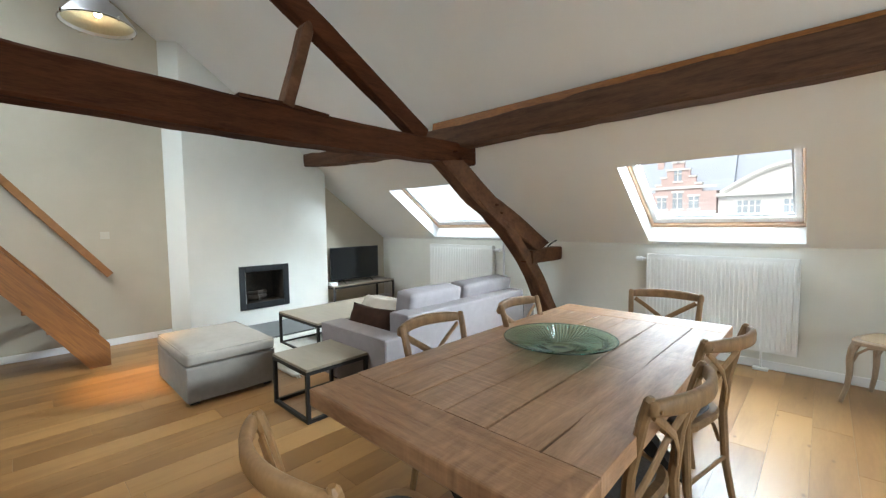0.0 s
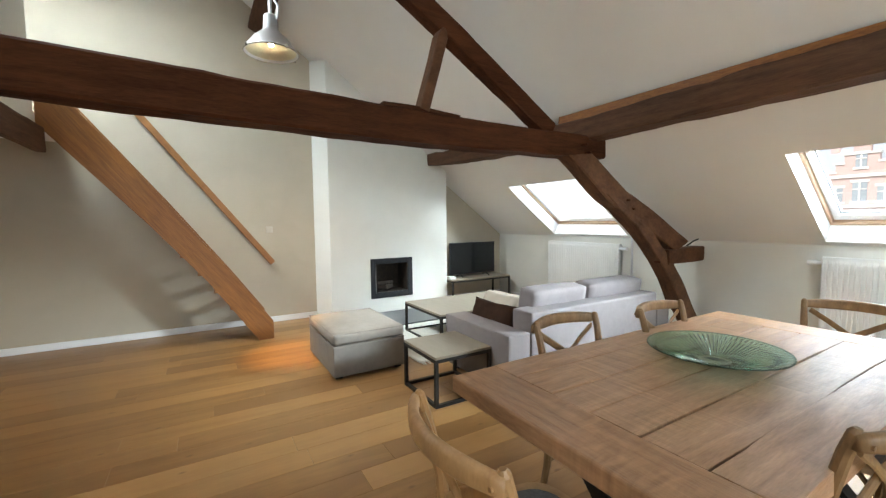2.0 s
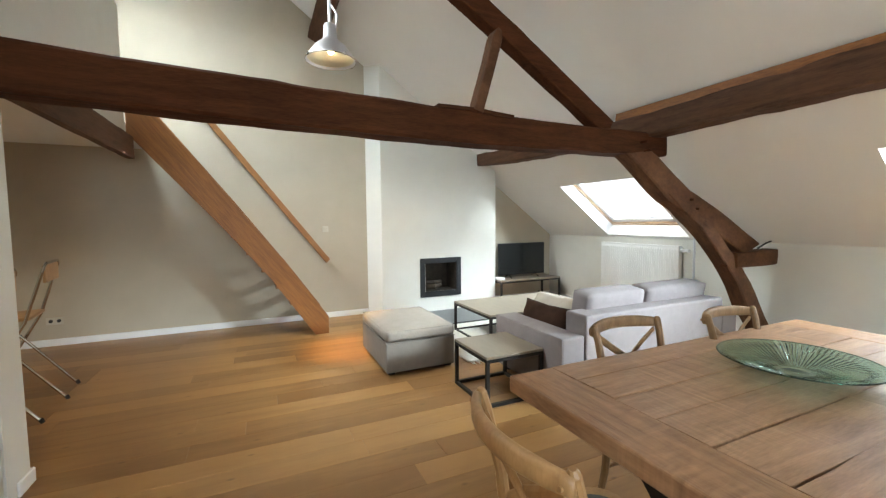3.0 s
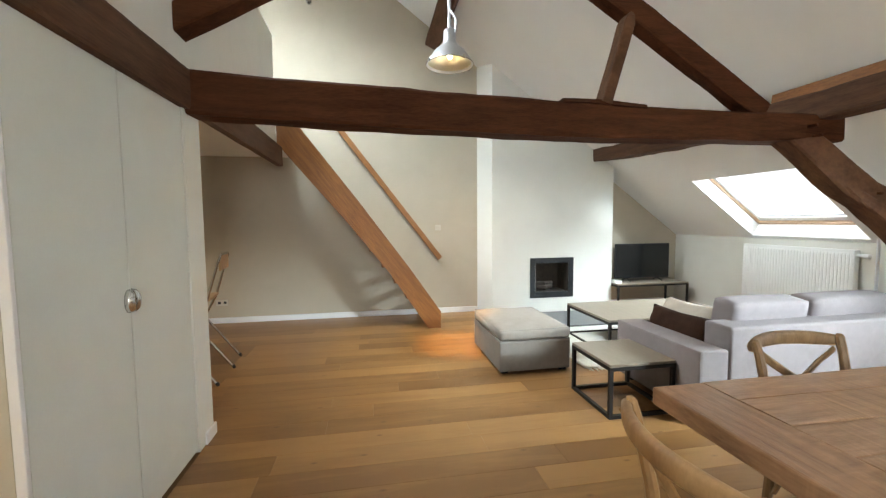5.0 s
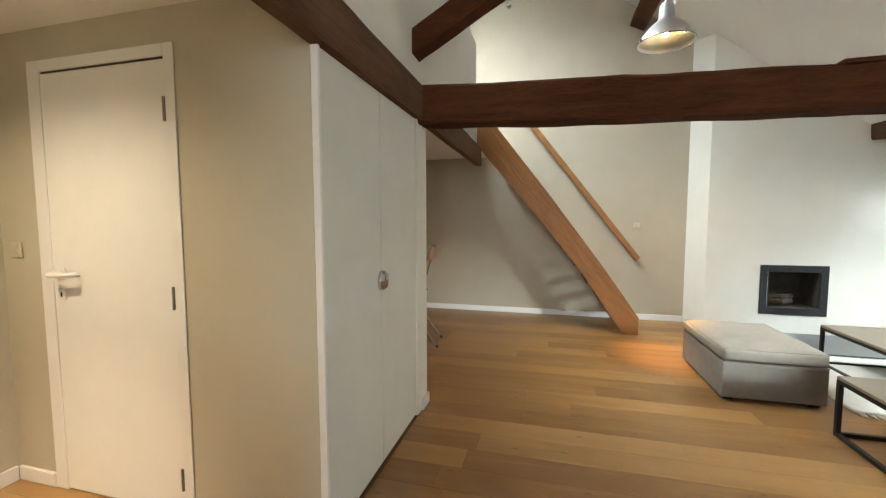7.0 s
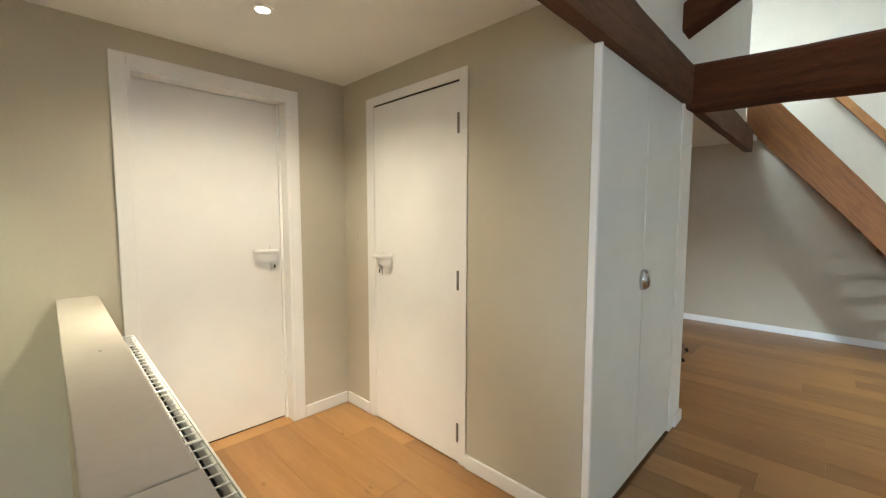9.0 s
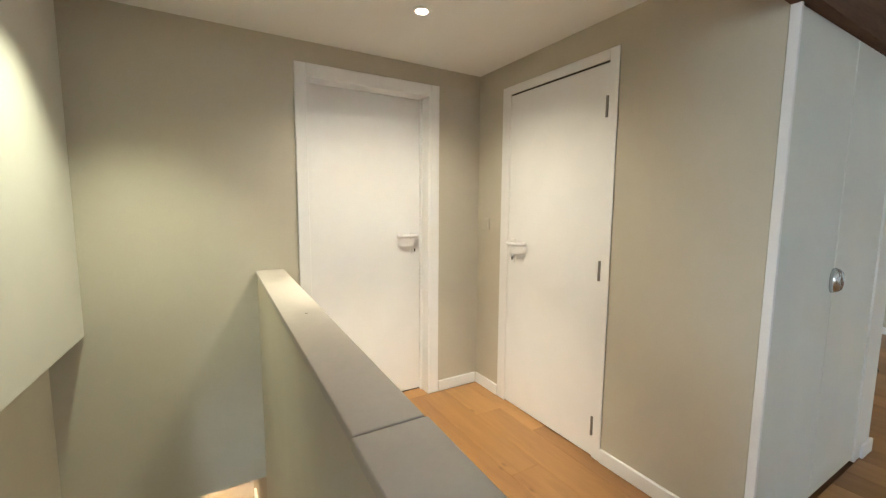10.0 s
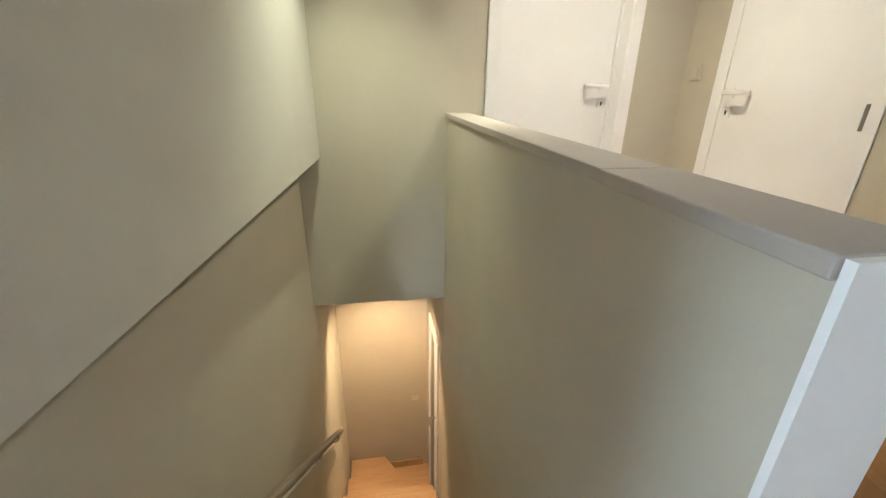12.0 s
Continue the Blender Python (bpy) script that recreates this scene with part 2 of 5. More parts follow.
GROUND = surface("street_asphalt", (0.04, 0.04, 0.04), (0.07, 0.07, 0.07), 0.9, 3, bump=0.2)
FAR_GLASS = surface("hazed_window_glass", (0.26, 0.30, 0.33), (0.34, 0.38, 0.41), 0.1, 2, bump=0)
HINGE = surface("dull_steel", (0.20, 0.19, 0.18), (0.30, 0.29, 0.27), 0.4, 30, bump=0.05, metallic=0.9)
CHAIR_G = surface("greyed_bentwood_oak", (0.25, 0.17, 0.105), (0.41, 0.30, 0.20), 0.5, 9, (3, 3, 1), 0.15, fine=50, patch_amount=0.2)


def glass(name, tint, rough=0.0):
    m, nt, bsdf = nodes_of(name)
    bsdf.inputs["Base Color"].default_value = (*tint, 1)
    bsdf.inputs["Roughness"].default_value = rough
    bsdf.inputs["IOR"].default_value = 1.45
    bsdf.inputs["Transmission Weight"].default_value = 1.0
    return m


def glow(name, colour, strength):
    m, nt, bsdf = nodes_of(name)
    bsdf.inputs["Emission Color"].default_value = (*colour, 1)
    bsdf.inputs["Emission Strength"].default_value = strength
    return m


PANE = glass("window_glass", (0.97, 0.98, 0.98))
BOWL_GLASS = glass("sea_green_pressed_glass", (0.48, 0.78, 0.67), 0.03)
BULB = glow("warm_bulb", (1.0, 0.82, 0.50), 90)
SPOT_GLOW = glow("downlight_lens", (1.0, 0.88, 0.68), 12)


# ---- mesh helpers ----
def part(name, bm, material, parent=None, label="", smooth=False):
    me = bpy.data.meshes.new(name)
    bmesh.ops.recalc_face_normals(bm, faces=bm.faces)
    if smooth:
        for f in bm.faces:
            f.smooth = True
    bm.to_mesh(me)
    bm.free()
    me.materials.append(material)
    ob = new(name, me)
    if parent is not None:
        ob.parent = parent
    if label:
        ob["label"] = label
    return ob


def thing(name, m, label, category, group=""):
    ob = new(name)
    ob.empty_display_size = 0.1
    ob.matrix_world = m
    return tagged(ob, label, category, group)


def structure(name, bm, material, label, category="wall"):
    return tagged(part(name, bm, material), label, category, "", "structure")


def box(bm, x0, x1, y0, y1, z0, z1, bevel=0.0, seg=2):
    r = bmesh.ops.create_cube(bm, size=1, matrix=Matrix.LocRotScale(((x0 + x1) / 2, (y0 + y1) / 2, (z0 + z1) / 2), None, (abs(x1 - x0), abs(y1 - y0), abs(z1 - z0))))
    if bevel:
        edges = list({e for v in r["verts"] for e in v.link_edges})
        bmesh.ops.bevel(bm, geom=edges, offset=bevel, segments=seg, profile=0.5, affect="EDGES")
    return bm


def boxed(*a, **k):
    return box(bmesh.new(), *a, **k)


def loft(bm, loops, cap=True, closed=False):
    rings = [[bm.verts.new(p) for p in loop] for loop in loops]
    n = len(rings[0])
    pairs = list(zip(rings, rings[1:])) + ([(rings[-1], rings[0])] if closed else [])
    for a, b in pairs:
        for i in range(n):
            bm.faces.new((a[i], a[(i + 1) % n], b[(i + 1) % n], b[i]))
    if cap and not closed:
        bm.faces.new(rings[0][::-1])
        bm.faces.new(rings[-1])
    return bm


def prism_x(bm, poly, x0, x1):
    return loft(bm, [[(x, y, z) for y, z in poly] for x in (x0, x1)])


def prism_y(bm, poly, y0, y1):
    return loft(bm, [[(x, y, z) for x, z in poly] for y in (y0, y1)])


def tube(bm, points, r, n=8, flat=1.0, closed=False):
    """A round bar along points; flat squeezes its section. r: one radius, or one for each point."""
    pts = [Vector(p) for p in points]
    radii = r if isinstance(r, (list, tuple)) else [r] * len(pts)
    loops, side = [], None
    for i, p in enumerate(pts):
        a, b = pts[max(i - 1, 0)], pts[min(i + 1, len(pts) - 1)]
        if closed:
            a, b = pts[i - 1], pts[(i + 1) % len(pts)]
        d = (b - a).normalized()
        if side is None:
            side = d.cross(Vector((0, 0, 1)))
            if side.length < 0.05:
                side = d.cross(Vector((0, 1, 0)))
        side = (side - d * side.dot(d)).normalized()
        up = d.cross(side)
        loops.append([tuple(p + radii[i] * (side * math.cos(t) * flat + up * math.sin(t))) for t in (2 * math.pi * k / n for k in range(n))])
    return loft(bm, loops, closed=closed)


def lathe(bm, profile, n=32, centre=(0, 0, 0)):
    """Revolves (radius, height) pairs round z; the profile is closed."""
    loops = []
    for k in range(n):
        a = 2 * math.pi * k / n
        loops.append([(centre[0] + r * math.cos(a), centre[1] + r * math.sin(a), centre[2] + z) for r, z in profile])
    return loft(bm, loops, closed=True)


def soft_box(bm, x0, x1, y0, y1, z0, z1, r=0.05, puff=0.03, n=7):
    """A cushion: a rounded box whose faces swell."""
    size = Vector((x1 - x0, y1 - y0, z1 - z0))
    mid = Vector(((x0 + x1) / 2, (y0 + y1) / 2, (z0 + z1) / 2))
    start = len(bm.verts)
    r0 = bmesh.ops.create_cube(bm, size=2)
    bmesh.ops.subdivide_edges(bm, edges=list({e for v in r0["verts"] for e in v.link_edges}), cuts=n, use_grid_fill=True)
    bm.verts.ensure_lookup_table()
    for v in bm.verts[start:]:
        u = v.co.copy()
        half = size / 2
        p = Vector((u.x * half.x, u.y * half.y, u.z * half.z))
        q = Vector((max(-half.x + r, min(half.x - r, p.x)), max(-half.y + r, min(half.y - r, p.y)), max(-half.z + r, min(half.z - r, p.z))))
        d = p - q
        if d.length > 1e-6:
            p = q + d.normalized() * min(r, d.length if min(abs(u.x), abs(u.y), abs(u.z)) < 0.0 else r)
        swell = (1 - u.x ** 4) * (1 - u.y ** 4) + (1 - u.x ** 4) * (1 - u.z ** 4) * 0.3 + (1 - u.y ** 4) * (1 - u.z ** 4) * 0.3
        p.z += puff * (1 - u.x ** 2) * (1 - u.y ** 2) * (1 if u.z > 0 else -0.3) * abs(u.z)
        p.x += puff * 0.5 * (1 - u.z ** 2) * (1 - u.y ** 2) * u.x ** 3
        p.y += puff * 0.5 * (1 - u.z ** 2) * (1 - u.x ** 2) * u.y ** 3
        p += Vector(noise.noise_vector(mid + p * 5)) * puff * 0.18
        v.co = mid + p
    return bm


def timber(bm, stations, rough=0.008, step=0.12):
    """An old hewn beam: stations (centre, side vector, up vector, width, height) are joined and roughened."""
    loops = []
    for (c0, s0, u0, w0, h0), (c1, s1, u1, w1, h1) in zip(stations, stations[1:]):
        count = max(1, round((Vector(c1) - Vector(c0)).length / step))
        for k in range(count + (stations[-1][0] == c1)):
            f = k / count
            c, s, u = (Vector(a).lerp(Vector(b), f) for a, b in ((c0, c1), (s0, s1), (u0, u1)))
            w, h = w0 + (w1 - w0) * f, h0 + (h1 - h0) * f
            loop = []
            for a, b in ((-1, -0.86), (-0.86, -1), (0.0, -1.01), (0.86, -1), (1, -0.86), (1.01, 0.0), (1, 0.86), (0.86, 1), (0.0, 1.01), (-0.86, 1), (-1, 0.86), (-1.01, 0.0)):
                p = c + s * (a * w / 2) + u * (b * h / 2)
                p += Vector(noise.noise_vector(p * 4.0)) * rough + Vector(noise.noise_vector(p * 13.0)) * rough * 0.4
                loop.append(tuple(p))
            loops.append(loop)
    return loft(bm, loops)


# ---- the large structure ----
KNEE, KNEE_Z, SLOPE, RIDGE = 4.80, 1.083, 0.737, 0.35
WEST, EAST, SOUTH, LOFT_S = -5.15, 4.3, -2.77, -3.2
THICK = 0.2


def roof(y):
    return KNEE_Z + SLOPE * (KNEE - y)


TOP = roof(RIDGE)
slab = bmesh.new()
box(slab, WEST, EAST, -0.45, KNEE, -0.25, -0.022)
box(slab, WEST, 0.56, SOUTH, -0.45, -0.25, -0.022)
floor = structure("floor", slab, JOINT, "oiled oak plank floor in warm honey tones", "floor")

bm = boxed(WEST, EAST, KNEE, KNEE + 0.2, -0.25, KNEE_Z)
structure("wall_north", bm, WHITE, "low white painted knee wall under the roof slope")
gable = [(KNEE + 0.2, -0.25), (KNEE + 0.2, KNEE_Z), (KNEE, KNEE_Z + 0.02), (RIDGE, TOP + 0.02), (LOFT_S, TOP + 0.02), (LOFT_S, -0.25)]
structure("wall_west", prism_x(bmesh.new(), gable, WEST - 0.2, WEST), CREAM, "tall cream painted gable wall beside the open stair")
# the opening in this unseen wall is added to let the fill lamp in
bm = bmesh.new()
for poly in ([(KNEE + 0.2, -0.25), (KNEE + 0.2, KNEE_Z), (KNEE, KNEE_Z + 0.02), (1.1, roof(1.1)), (1.1, -0.25)],
             [(1.1, 2.35), (1.1, roof(1.1)), (RIDGE, TOP + 0.02), (-0.3, TOP + 0.02), (-0.3, 2.35)], [(1.1, -0.25), (1.1, 0.9), (-0.3, 0.9), (-0.3, -0.25)],
             [(-0.3, -0.25), (-0.3, TOP + 0.02), (LOFT_S, TOP + 0.02), (LOFT_S, -0.25)]):
    prism_x(bm, poly, EAST, EAST + 0.2)
structure("wall_east", bm, WHITE, "white painted gable wall with an added unseen opening for fill light")

# sloped ceiling with two skylight openings that run through it
SKY = ((-3.79, -2.56), (-0.695, 0.51), (2.40, 3.60))
CUT_LOW, CUT_HIGH = 4.757, 3.85
full = [(KNEE, KNEE_Z), (RIDGE, TOP), (RIDGE, TOP + THICK), (KNEE + 0.2, KNEE_Z + THICK - 0.1474), (KNEE + 0.2, KNEE_Z)]
zc = roof(CUT_HIGH)
upper = [(CUT_HIGH, zc), (RIDGE, TOP), (RIDGE, TOP + THICK), (4.03, roof(4.03) + THICK)]
lower = [(KNEE, KNEE_Z), (CUT_LOW, roof(CUT_LOW)), (4.838, roof(4.838) + THICK), (KNEE + 0.2, KNEE_Z + THICK - 0.1474), (KNEE + 0.2, KNEE_Z)]
bm = bmesh.new()
edges_x = [WEST, *SKY[0], *SKY[1], *SKY[2], EAST]
for i in range(7):
    if i % 2 == 0:
        prism_x(bm, full, edges_x[i], edges_x[i + 1])
    else:
        prism_x(bm, upper, edges_x[i], edges_x[i + 1])
        prism_x(bm, lower, edges_x[i], edges_x[i + 1])
structure("ceiling_slope", bm, CEIL, "white painted sloping attic ceiling with skylight openings", "ceiling")

# level ceiling over ridge and loft, with two roof lights
bm = bmesh.new()
for x0, x1, y0, y1 in ((WEST, -4.2, LOFT_S, RIDGE), (-4.2, -2.6, LOFT_S, -2.3), (-4.2, -2.6, -0.9, RIDGE), (-2.6, EAST, LOFT_S, RIDGE)):
    box(bm, x0, x1, y0, y1, TOP, TOP + THICK)
structure("ceiling_loft", bm, CEIL, "white painted ceiling over the loft", "ceiling")
bm = boxed(WEST, EAST, LOFT_S - 0.2, LOFT_S, -0.25, TOP + THICK)
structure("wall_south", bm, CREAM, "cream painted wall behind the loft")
bm = boxed(WEST, EAST, LOFT_S, -1.121, 2.19, 2.32)
box(bm, WEST, -4.31, -1.121, -1.036, 2.19, 2.32)
box(bm, -4.31, EAST, -1.121, -1.036, 2.182, 2.19)
structure("ceiling_landing", bm, CEIL, "white painted ceiling under the loft", "ceiling")
bm = boxed(-4.31, EAST, -1.12, -1.036, 2.19, 3.40)
structure("wall_parapet", bm, WHITE, "white painted loft parapet above the tie beam")

# landing: south wall with a recessed door, west wall with a flush door
D1 = (-0.40, 0.39, 2.02)
bm = bmesh.new()
box(bm, WEST, D1[0], SOUTH - 0.2, SOUTH, -0.25, 2.19)
box(bm, D1[1], 1.53, SOUTH - 0.2, SOUTH, -0.25, 2.19)
box(bm, D1[0], D1[1], SOUTH - 0.2, SOUTH, D1[2], 2.19)
structure("wall_landing_south", bm, TAUPE, "greige painted landing wall round a white door")
D2 = (-2.430, -1.710, 1.99)
bm = bmesh.new()
box(bm, -0.95, -0.79, SOUTH, D2[0], 0, 2.19)
box(bm, -0.95, -0.79, D2[1], -1.034, 0, 2.19)
box(bm, -0.95, -0.79, D2[0], D2[1], D2[2], 2.19)
structure("wall_landing_west", bm, TAUPE, "greige painted landing wall beside the closet")
bm = boxed(-2.135, -2.03, SOUTH, -1.07, 0, 2.19)
box(bm, -2.135, -1.925, -1.07, -1.0, 0, 1.965)
structure("wall_closet_end", bm, WHITE, "white painted end wall of the closet")

# stairwell: half wall, east wall with a splayed recess, lower hall
def skew(y):
    """The half wall stands slightly askew: its two faces at that y."""
    f = (y - SOUTH) / 2.17
    return 0.545 + 0.063 * f, 0.668 + 0.045 * f


def askew(bm, y0, y1, z0, z1, out=0.0):
    return loft(bm, [[(skew(y0)[0] - out, y0, z), (skew(y0)[1] + out, y0, z), (skew(y1)[1] + out, y1, z), (skew(y1)[0] - out, y1, z)] for z in (z0, z1)])


bm = askew(bmesh.new(), SOUTH, -0.605, -3.0, 0.924)
structure("wall_half", bm, TAUPE, "greige painted half wall beside the stairwell")
bm = askew(bmesh.new(), -0.604, -0.594, -0.25, 0.945, 0.008)
structure("wall_half_end", bm, GLOSS_WHITE, "white painted end face of the half wall")
bm = boxed(0.5, 0.71, -0.604, -0.45, -3.0, -0.25)
structure("wall_under_floor", bm, TAUPE, "greige painted wall under the floor edge")
structure("wall_stairwell", boxed(1.53, 1.75, -3.75, -0.45, -3.0, 0.70), TAUPE, "greige painted stairwell wall stepping back below the landing")
# the bulkhead runs slightly askew and overhangs most at its far end
bm = loft(bmesh.new(), [[(1.40, SOUTH, z), (1.75, SOUTH, z), (1.75, -0.45, z), (1.512, -0.45, z)] for z in (0.70, 2.19)])
structure("wall_bulkhead", bm, BULKHEAD_LIT, "painted bulkhead overhanging the stairwell, its colour lightened for daylight")
bm = boxed(1.75, EAST, -0.6, -0.45, 0, TOP)
structure("wall_east_return", bm, WHITE, "white painted return wall")
bm = boxed(0.4, 1.75, -3.95, -3.75, -3.1, -0.1)
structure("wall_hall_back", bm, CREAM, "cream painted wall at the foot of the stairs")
bm = boxed(0.483, 1.53, -3.75, SOUTH - 0.2, -0.25, -0.1)
structure("ceiling_hall", bm, CEIL, "white painted ceiling of the lower hall", "ceiling")
bm = bmesh.new()
box(bm, 0.5, 0.668, -3.75, -3.45, -3.0, -0.25)
box(bm, 0.5, 0.668, -3.45, SOUTH - 0.2, -0.85, -0.25)
box(bm, 0.5, 0.668, SOUTH - 0.2, SOUTH, -3.0, -0.25)
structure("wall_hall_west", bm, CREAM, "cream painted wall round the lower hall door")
bm = boxed(0.4, 1.6, -3.75, -0.45, -3.1, -2.92)
structure("floor_hall", bm, HALL_STEP, "varnished wooden floor of the lower hall", "floor")

# chimney breast with a firebox niche
CH = (WEST, -4.787, 1.635, 3.45)
FB = (2.27, 2.775, 0.30, 0.735)
bm = bmesh.new()
for y0, y1, yb in ((CH[2], FB[0], CH[2] - 0.115), (FB[1], CH[3], FB[1])):
    loft(bm, [[(x, a, 0), (x, y1, 0), (x, y1, roof(y1)), (x, a, roof(a))] for x, a in ((CH[0], yb), (CH[1], y0))])
box(bm, CH[0], CH[1], FB[0], FB[1], 0, FB[2])
loft(bm, [[(x, FB[0], FB[3]), (x, FB[1], FB[3]), (x, FB[1], roof(FB[1])), (x, FB[0], roof(FB[0]))] for x in (CH[0], CH[1])])
structure("chimney_breast", bm, WHITE, "white plastered chimney breast rising to the roof", "chimney")


def baseboard(x0, x1, y0, y1, z0=0.0):
    bm = boxed(x0, x1, y0, y1, z0, z0 + 0.075, 0.004, 1)
    return structure("baseboard", bm, GLOSS_WHITE, "low white painted baseboard", "baseboard")


baseboard(WEST, WEST + 0.015, SOUTH, 1.515)
baseboard(WEST, WEST + 0.015, 3.45, KNEE)
baseboard(WEST + 0.015, -1.80, KNEE - 0.015, KNEE)
baseboard(-1.58, EAST, KNEE - 0.015, KNEE)
baseboard(-0.79, -0.775, SOUTH + 0.015, -2.506)
baseboard(-0.79, -0.775, -1.659, -1.036)
baseboard(-0.775, -0.46, SOUTH, SOUTH + 0.015)
baseboard(-2.15, -2.0, -0.999, -0.985)
baseboard(-2.15, -2.136, SOUTH, -0.999)

# ---- roof timbers ----
def face_x(y):
    """Where the front of the slightly skewed truss stands."""
    return -1.96 + 0.0325 * (y + 1.0)


def beam_thing(name, bm, material, label):
    return tagged(part(name, bm, material), label, "beam", "old roof timbers")


Y, Z, X = (0, 1, 0), (0, 0, 1), (1, 0, 0)
truss = thing("roof_truss", pose(0, 0, 0), "dark old oak roof truss with pegged joints across the room", "roof truss")
tie = []
for y, z0, z1 in ((-1.0, 1.945, 2.185), (0.1, 1.895, 2.135), (1.25, 1.862, 2.084), (2.3, 1.862, 2.06), (3.32, 1.872, 2.056)):
    tie.append(((face_x(y) - 0.1, y, (z0 + z1) / 2), X, Z, 0.2, z1 - z0))
part("tie_beam", timber(bmesh.new(), tie, 0.009), BEAM, truss, "dark hewn oak tie beam with adze marks")
bm = timber(bmesh.new(), [((face_x(1.2) - 0.09, 1.215, 2.088), X, Z, 0.2, 0.022), ((face_x(1.5) - 0.09, 1.5, 2.081), X, Z, 0.21, 0.03), ((face_x(1.8) - 0.09, 1.79, 2.067), X, Z, 0.2, 0.02)], 0.004)
part("packing_board", bm, BEAM, truss)


def rafter(a, b, depth, width):
    d = (Vector(b) - Vector(a)).normalized()
    up = X_AXIS.cross(d)
    if up.z < 0:
        up = -up
    bm = timber(bmesh.new(), [(a, X, up, width, depth), (b, X, up, width, depth)], 0.008)
    return bm


X_AXIS = Vector((1, 0, 0))
part("principal_rafter", rafter((-1.93, 2.72, 2.071), (-1.96, 0.50, 3.425), 0.14, 0.12), BEAM, truss)
part("principal_rafter", rafter((-2.04, -1.35, 2.295), (-2.03, 0.66, 3.40), 0.145, 0.16), BEAM, truss)
bm = timber(bmesh.new(), [((-1.90, 1.502, 2.075), X, (0, 0.96, -0.28), 0.10, 0.07), ((-1.90, 1.652, 2.585), X, (0, 0.96, -0.28), 0.10, 0.075), ((-1.90, 1.662, 2.625), X, (0, 0.96, -0.28), 0.095, 0.05), ((-1.902, 1.667, 2.645), X, (0, 0.96, -0.28), 0.08, 0.02)], 0.004, 0.06)
part("strut", bm, POST, truss, "upright oak strut with a rounded top")

# curved foot of the truss: straight blade above, crooked post below, short sole piece
def plan(points):
    """Stations of a timber from its inner and outer edge in the truss's plane."""
    made = []
    for (yi, zi), (yo, zo) in points:
        ym, zm = (yi + yo) / 2, (zi + zo) / 2
        d = Vector((0, yo - yi, zo - zi))
        fx = -1.80 + 0.12 * max(0.0, min(1.0, (ym - 3.0) / 1.7))
        made.append(((fx - 0.075, ym, zm), X, tuple(d.normalized()), 0.15, d.length))
    return made


blade = plan([((2.84, 1.86), (3.13, 1.90)), ((3.295, 1.50), (3.587, 1.58)), ((3.88, 1.215), (4.06, 1.345)), ((4.28, 1.0), (4.53, 1.085))])
part("blade", timber(bmesh.new(), blade, 0.008), POST, truss, "straight oak blade running down to the sole piece")
brace = plan([((3.285, 1.545), (3.50, 1.50)), ((3.45, 1.42), (3.70, 1.38)), ((3.66, 1.263), (3.92, 1.23)), ((3.86, 1.09), (4.08, 1.06)), ((4.03, 0.91), (4.24, 0.92)), ((4.20, 0.70), (4.40, 0.72)), ((4.345, 0.471), (4.55, 0.50)), ((4.53, 0.25), (4.715, 0.27)), ((4.68, 0.0), (4.79, 0.02))])
part("crooked_post", timber(bmesh.new(), [((c[0] + 0.012, c[1], c[2]), *r) for c, *r in brace], 0.012), POST, truss, "crooked oak post curving down to the floor")
bm = timber(bmesh.new(), [((-1.755, 4.15, 0.94), X, Z, 0.14, 0.145), ((-1.755, 4.795, 0.95), X, Z, 0.15, 0.155)], 0.007)
part("sole_piece", bm, POST, truss, "short oak sole piece pegged to the wall")
for y, z in ((3.56, 1.50), (3.63, 1.42), (4.20, 0.985), (4.28, 0.90), (4.02, 0.90), (3.02, 1.965), (3.06, 1.90)):
    fx = -1.80 + 0.12 * max(0.0, min(1.0, (y - 3.0) / 1.7))
    part("peg", tube(bmesh.new(), [(fx - 0.03, y, z), (fx + 0.025, y + 0.01, z)], 0.011, 7), BEAM, truss)
part("iron_spike", tube(bmesh.new(), [(-1.72, 4.52, 1.04), (-1.70, 4.62, 1.09), (-1.70, 4.70, 1.105)], 0.008, 6), BLACK_STEEL, truss)

bm = timber(bmesh.new(), [((-4.79, 3.22, 2.245), (0, 1, 0), Z, 0.19, 0.17), ((-4.2, 3.21, 2.20), (0, 1, 0), Z, 0.2, 0.18), ((-3.4, 3.20, 2.16), (0, 1, 0), Z, 0.2, 0.17), ((-2.06, 3.20, 2.12), (0, 1, 0), Z, 0.2, 0.19),
                          ((-0.5, 3.205, 2.145), (0, 1, 0), Z, 0.2, 0.21), ((0.8, 3.21, 2.16), (0, 1, 0), Z, 0.2, 0.22), ((EAST, 3.21, 2.16), (0, 1, 0), Z, 0.2, 0.22)], 0.014)
beam_thing("purlin", bm, BEAM_X, "crooked dark oak purlin along the roof slope")
bm = bmesh.new()
prism_x(bm, [(3.112, 2.205), (3.125, 2.292), (3.20, roof(3.20)), (3.26, roof(3.26)), (3.26, 2.205)], -2.19, EAST)
tagged(part("purlin_batten", bm, PINE), "reddish wooden batten between purlin and ceiling", "batten")
bm = timber(bmesh.new(), [((WEST, 0.92, 3.83), (0, 0.88, -0.47), (0, 0.47, 0.88), 0.2, 0.24), ((EAST, 0.92, 3.83), (0, 0.88, -0.47), (0, 0.47, 0.88), 0.2, 0.24)], 0.008, 0.25)
beam_thing("purlin", bm, BEAM_X, "dark oak purlin high under the ridge")
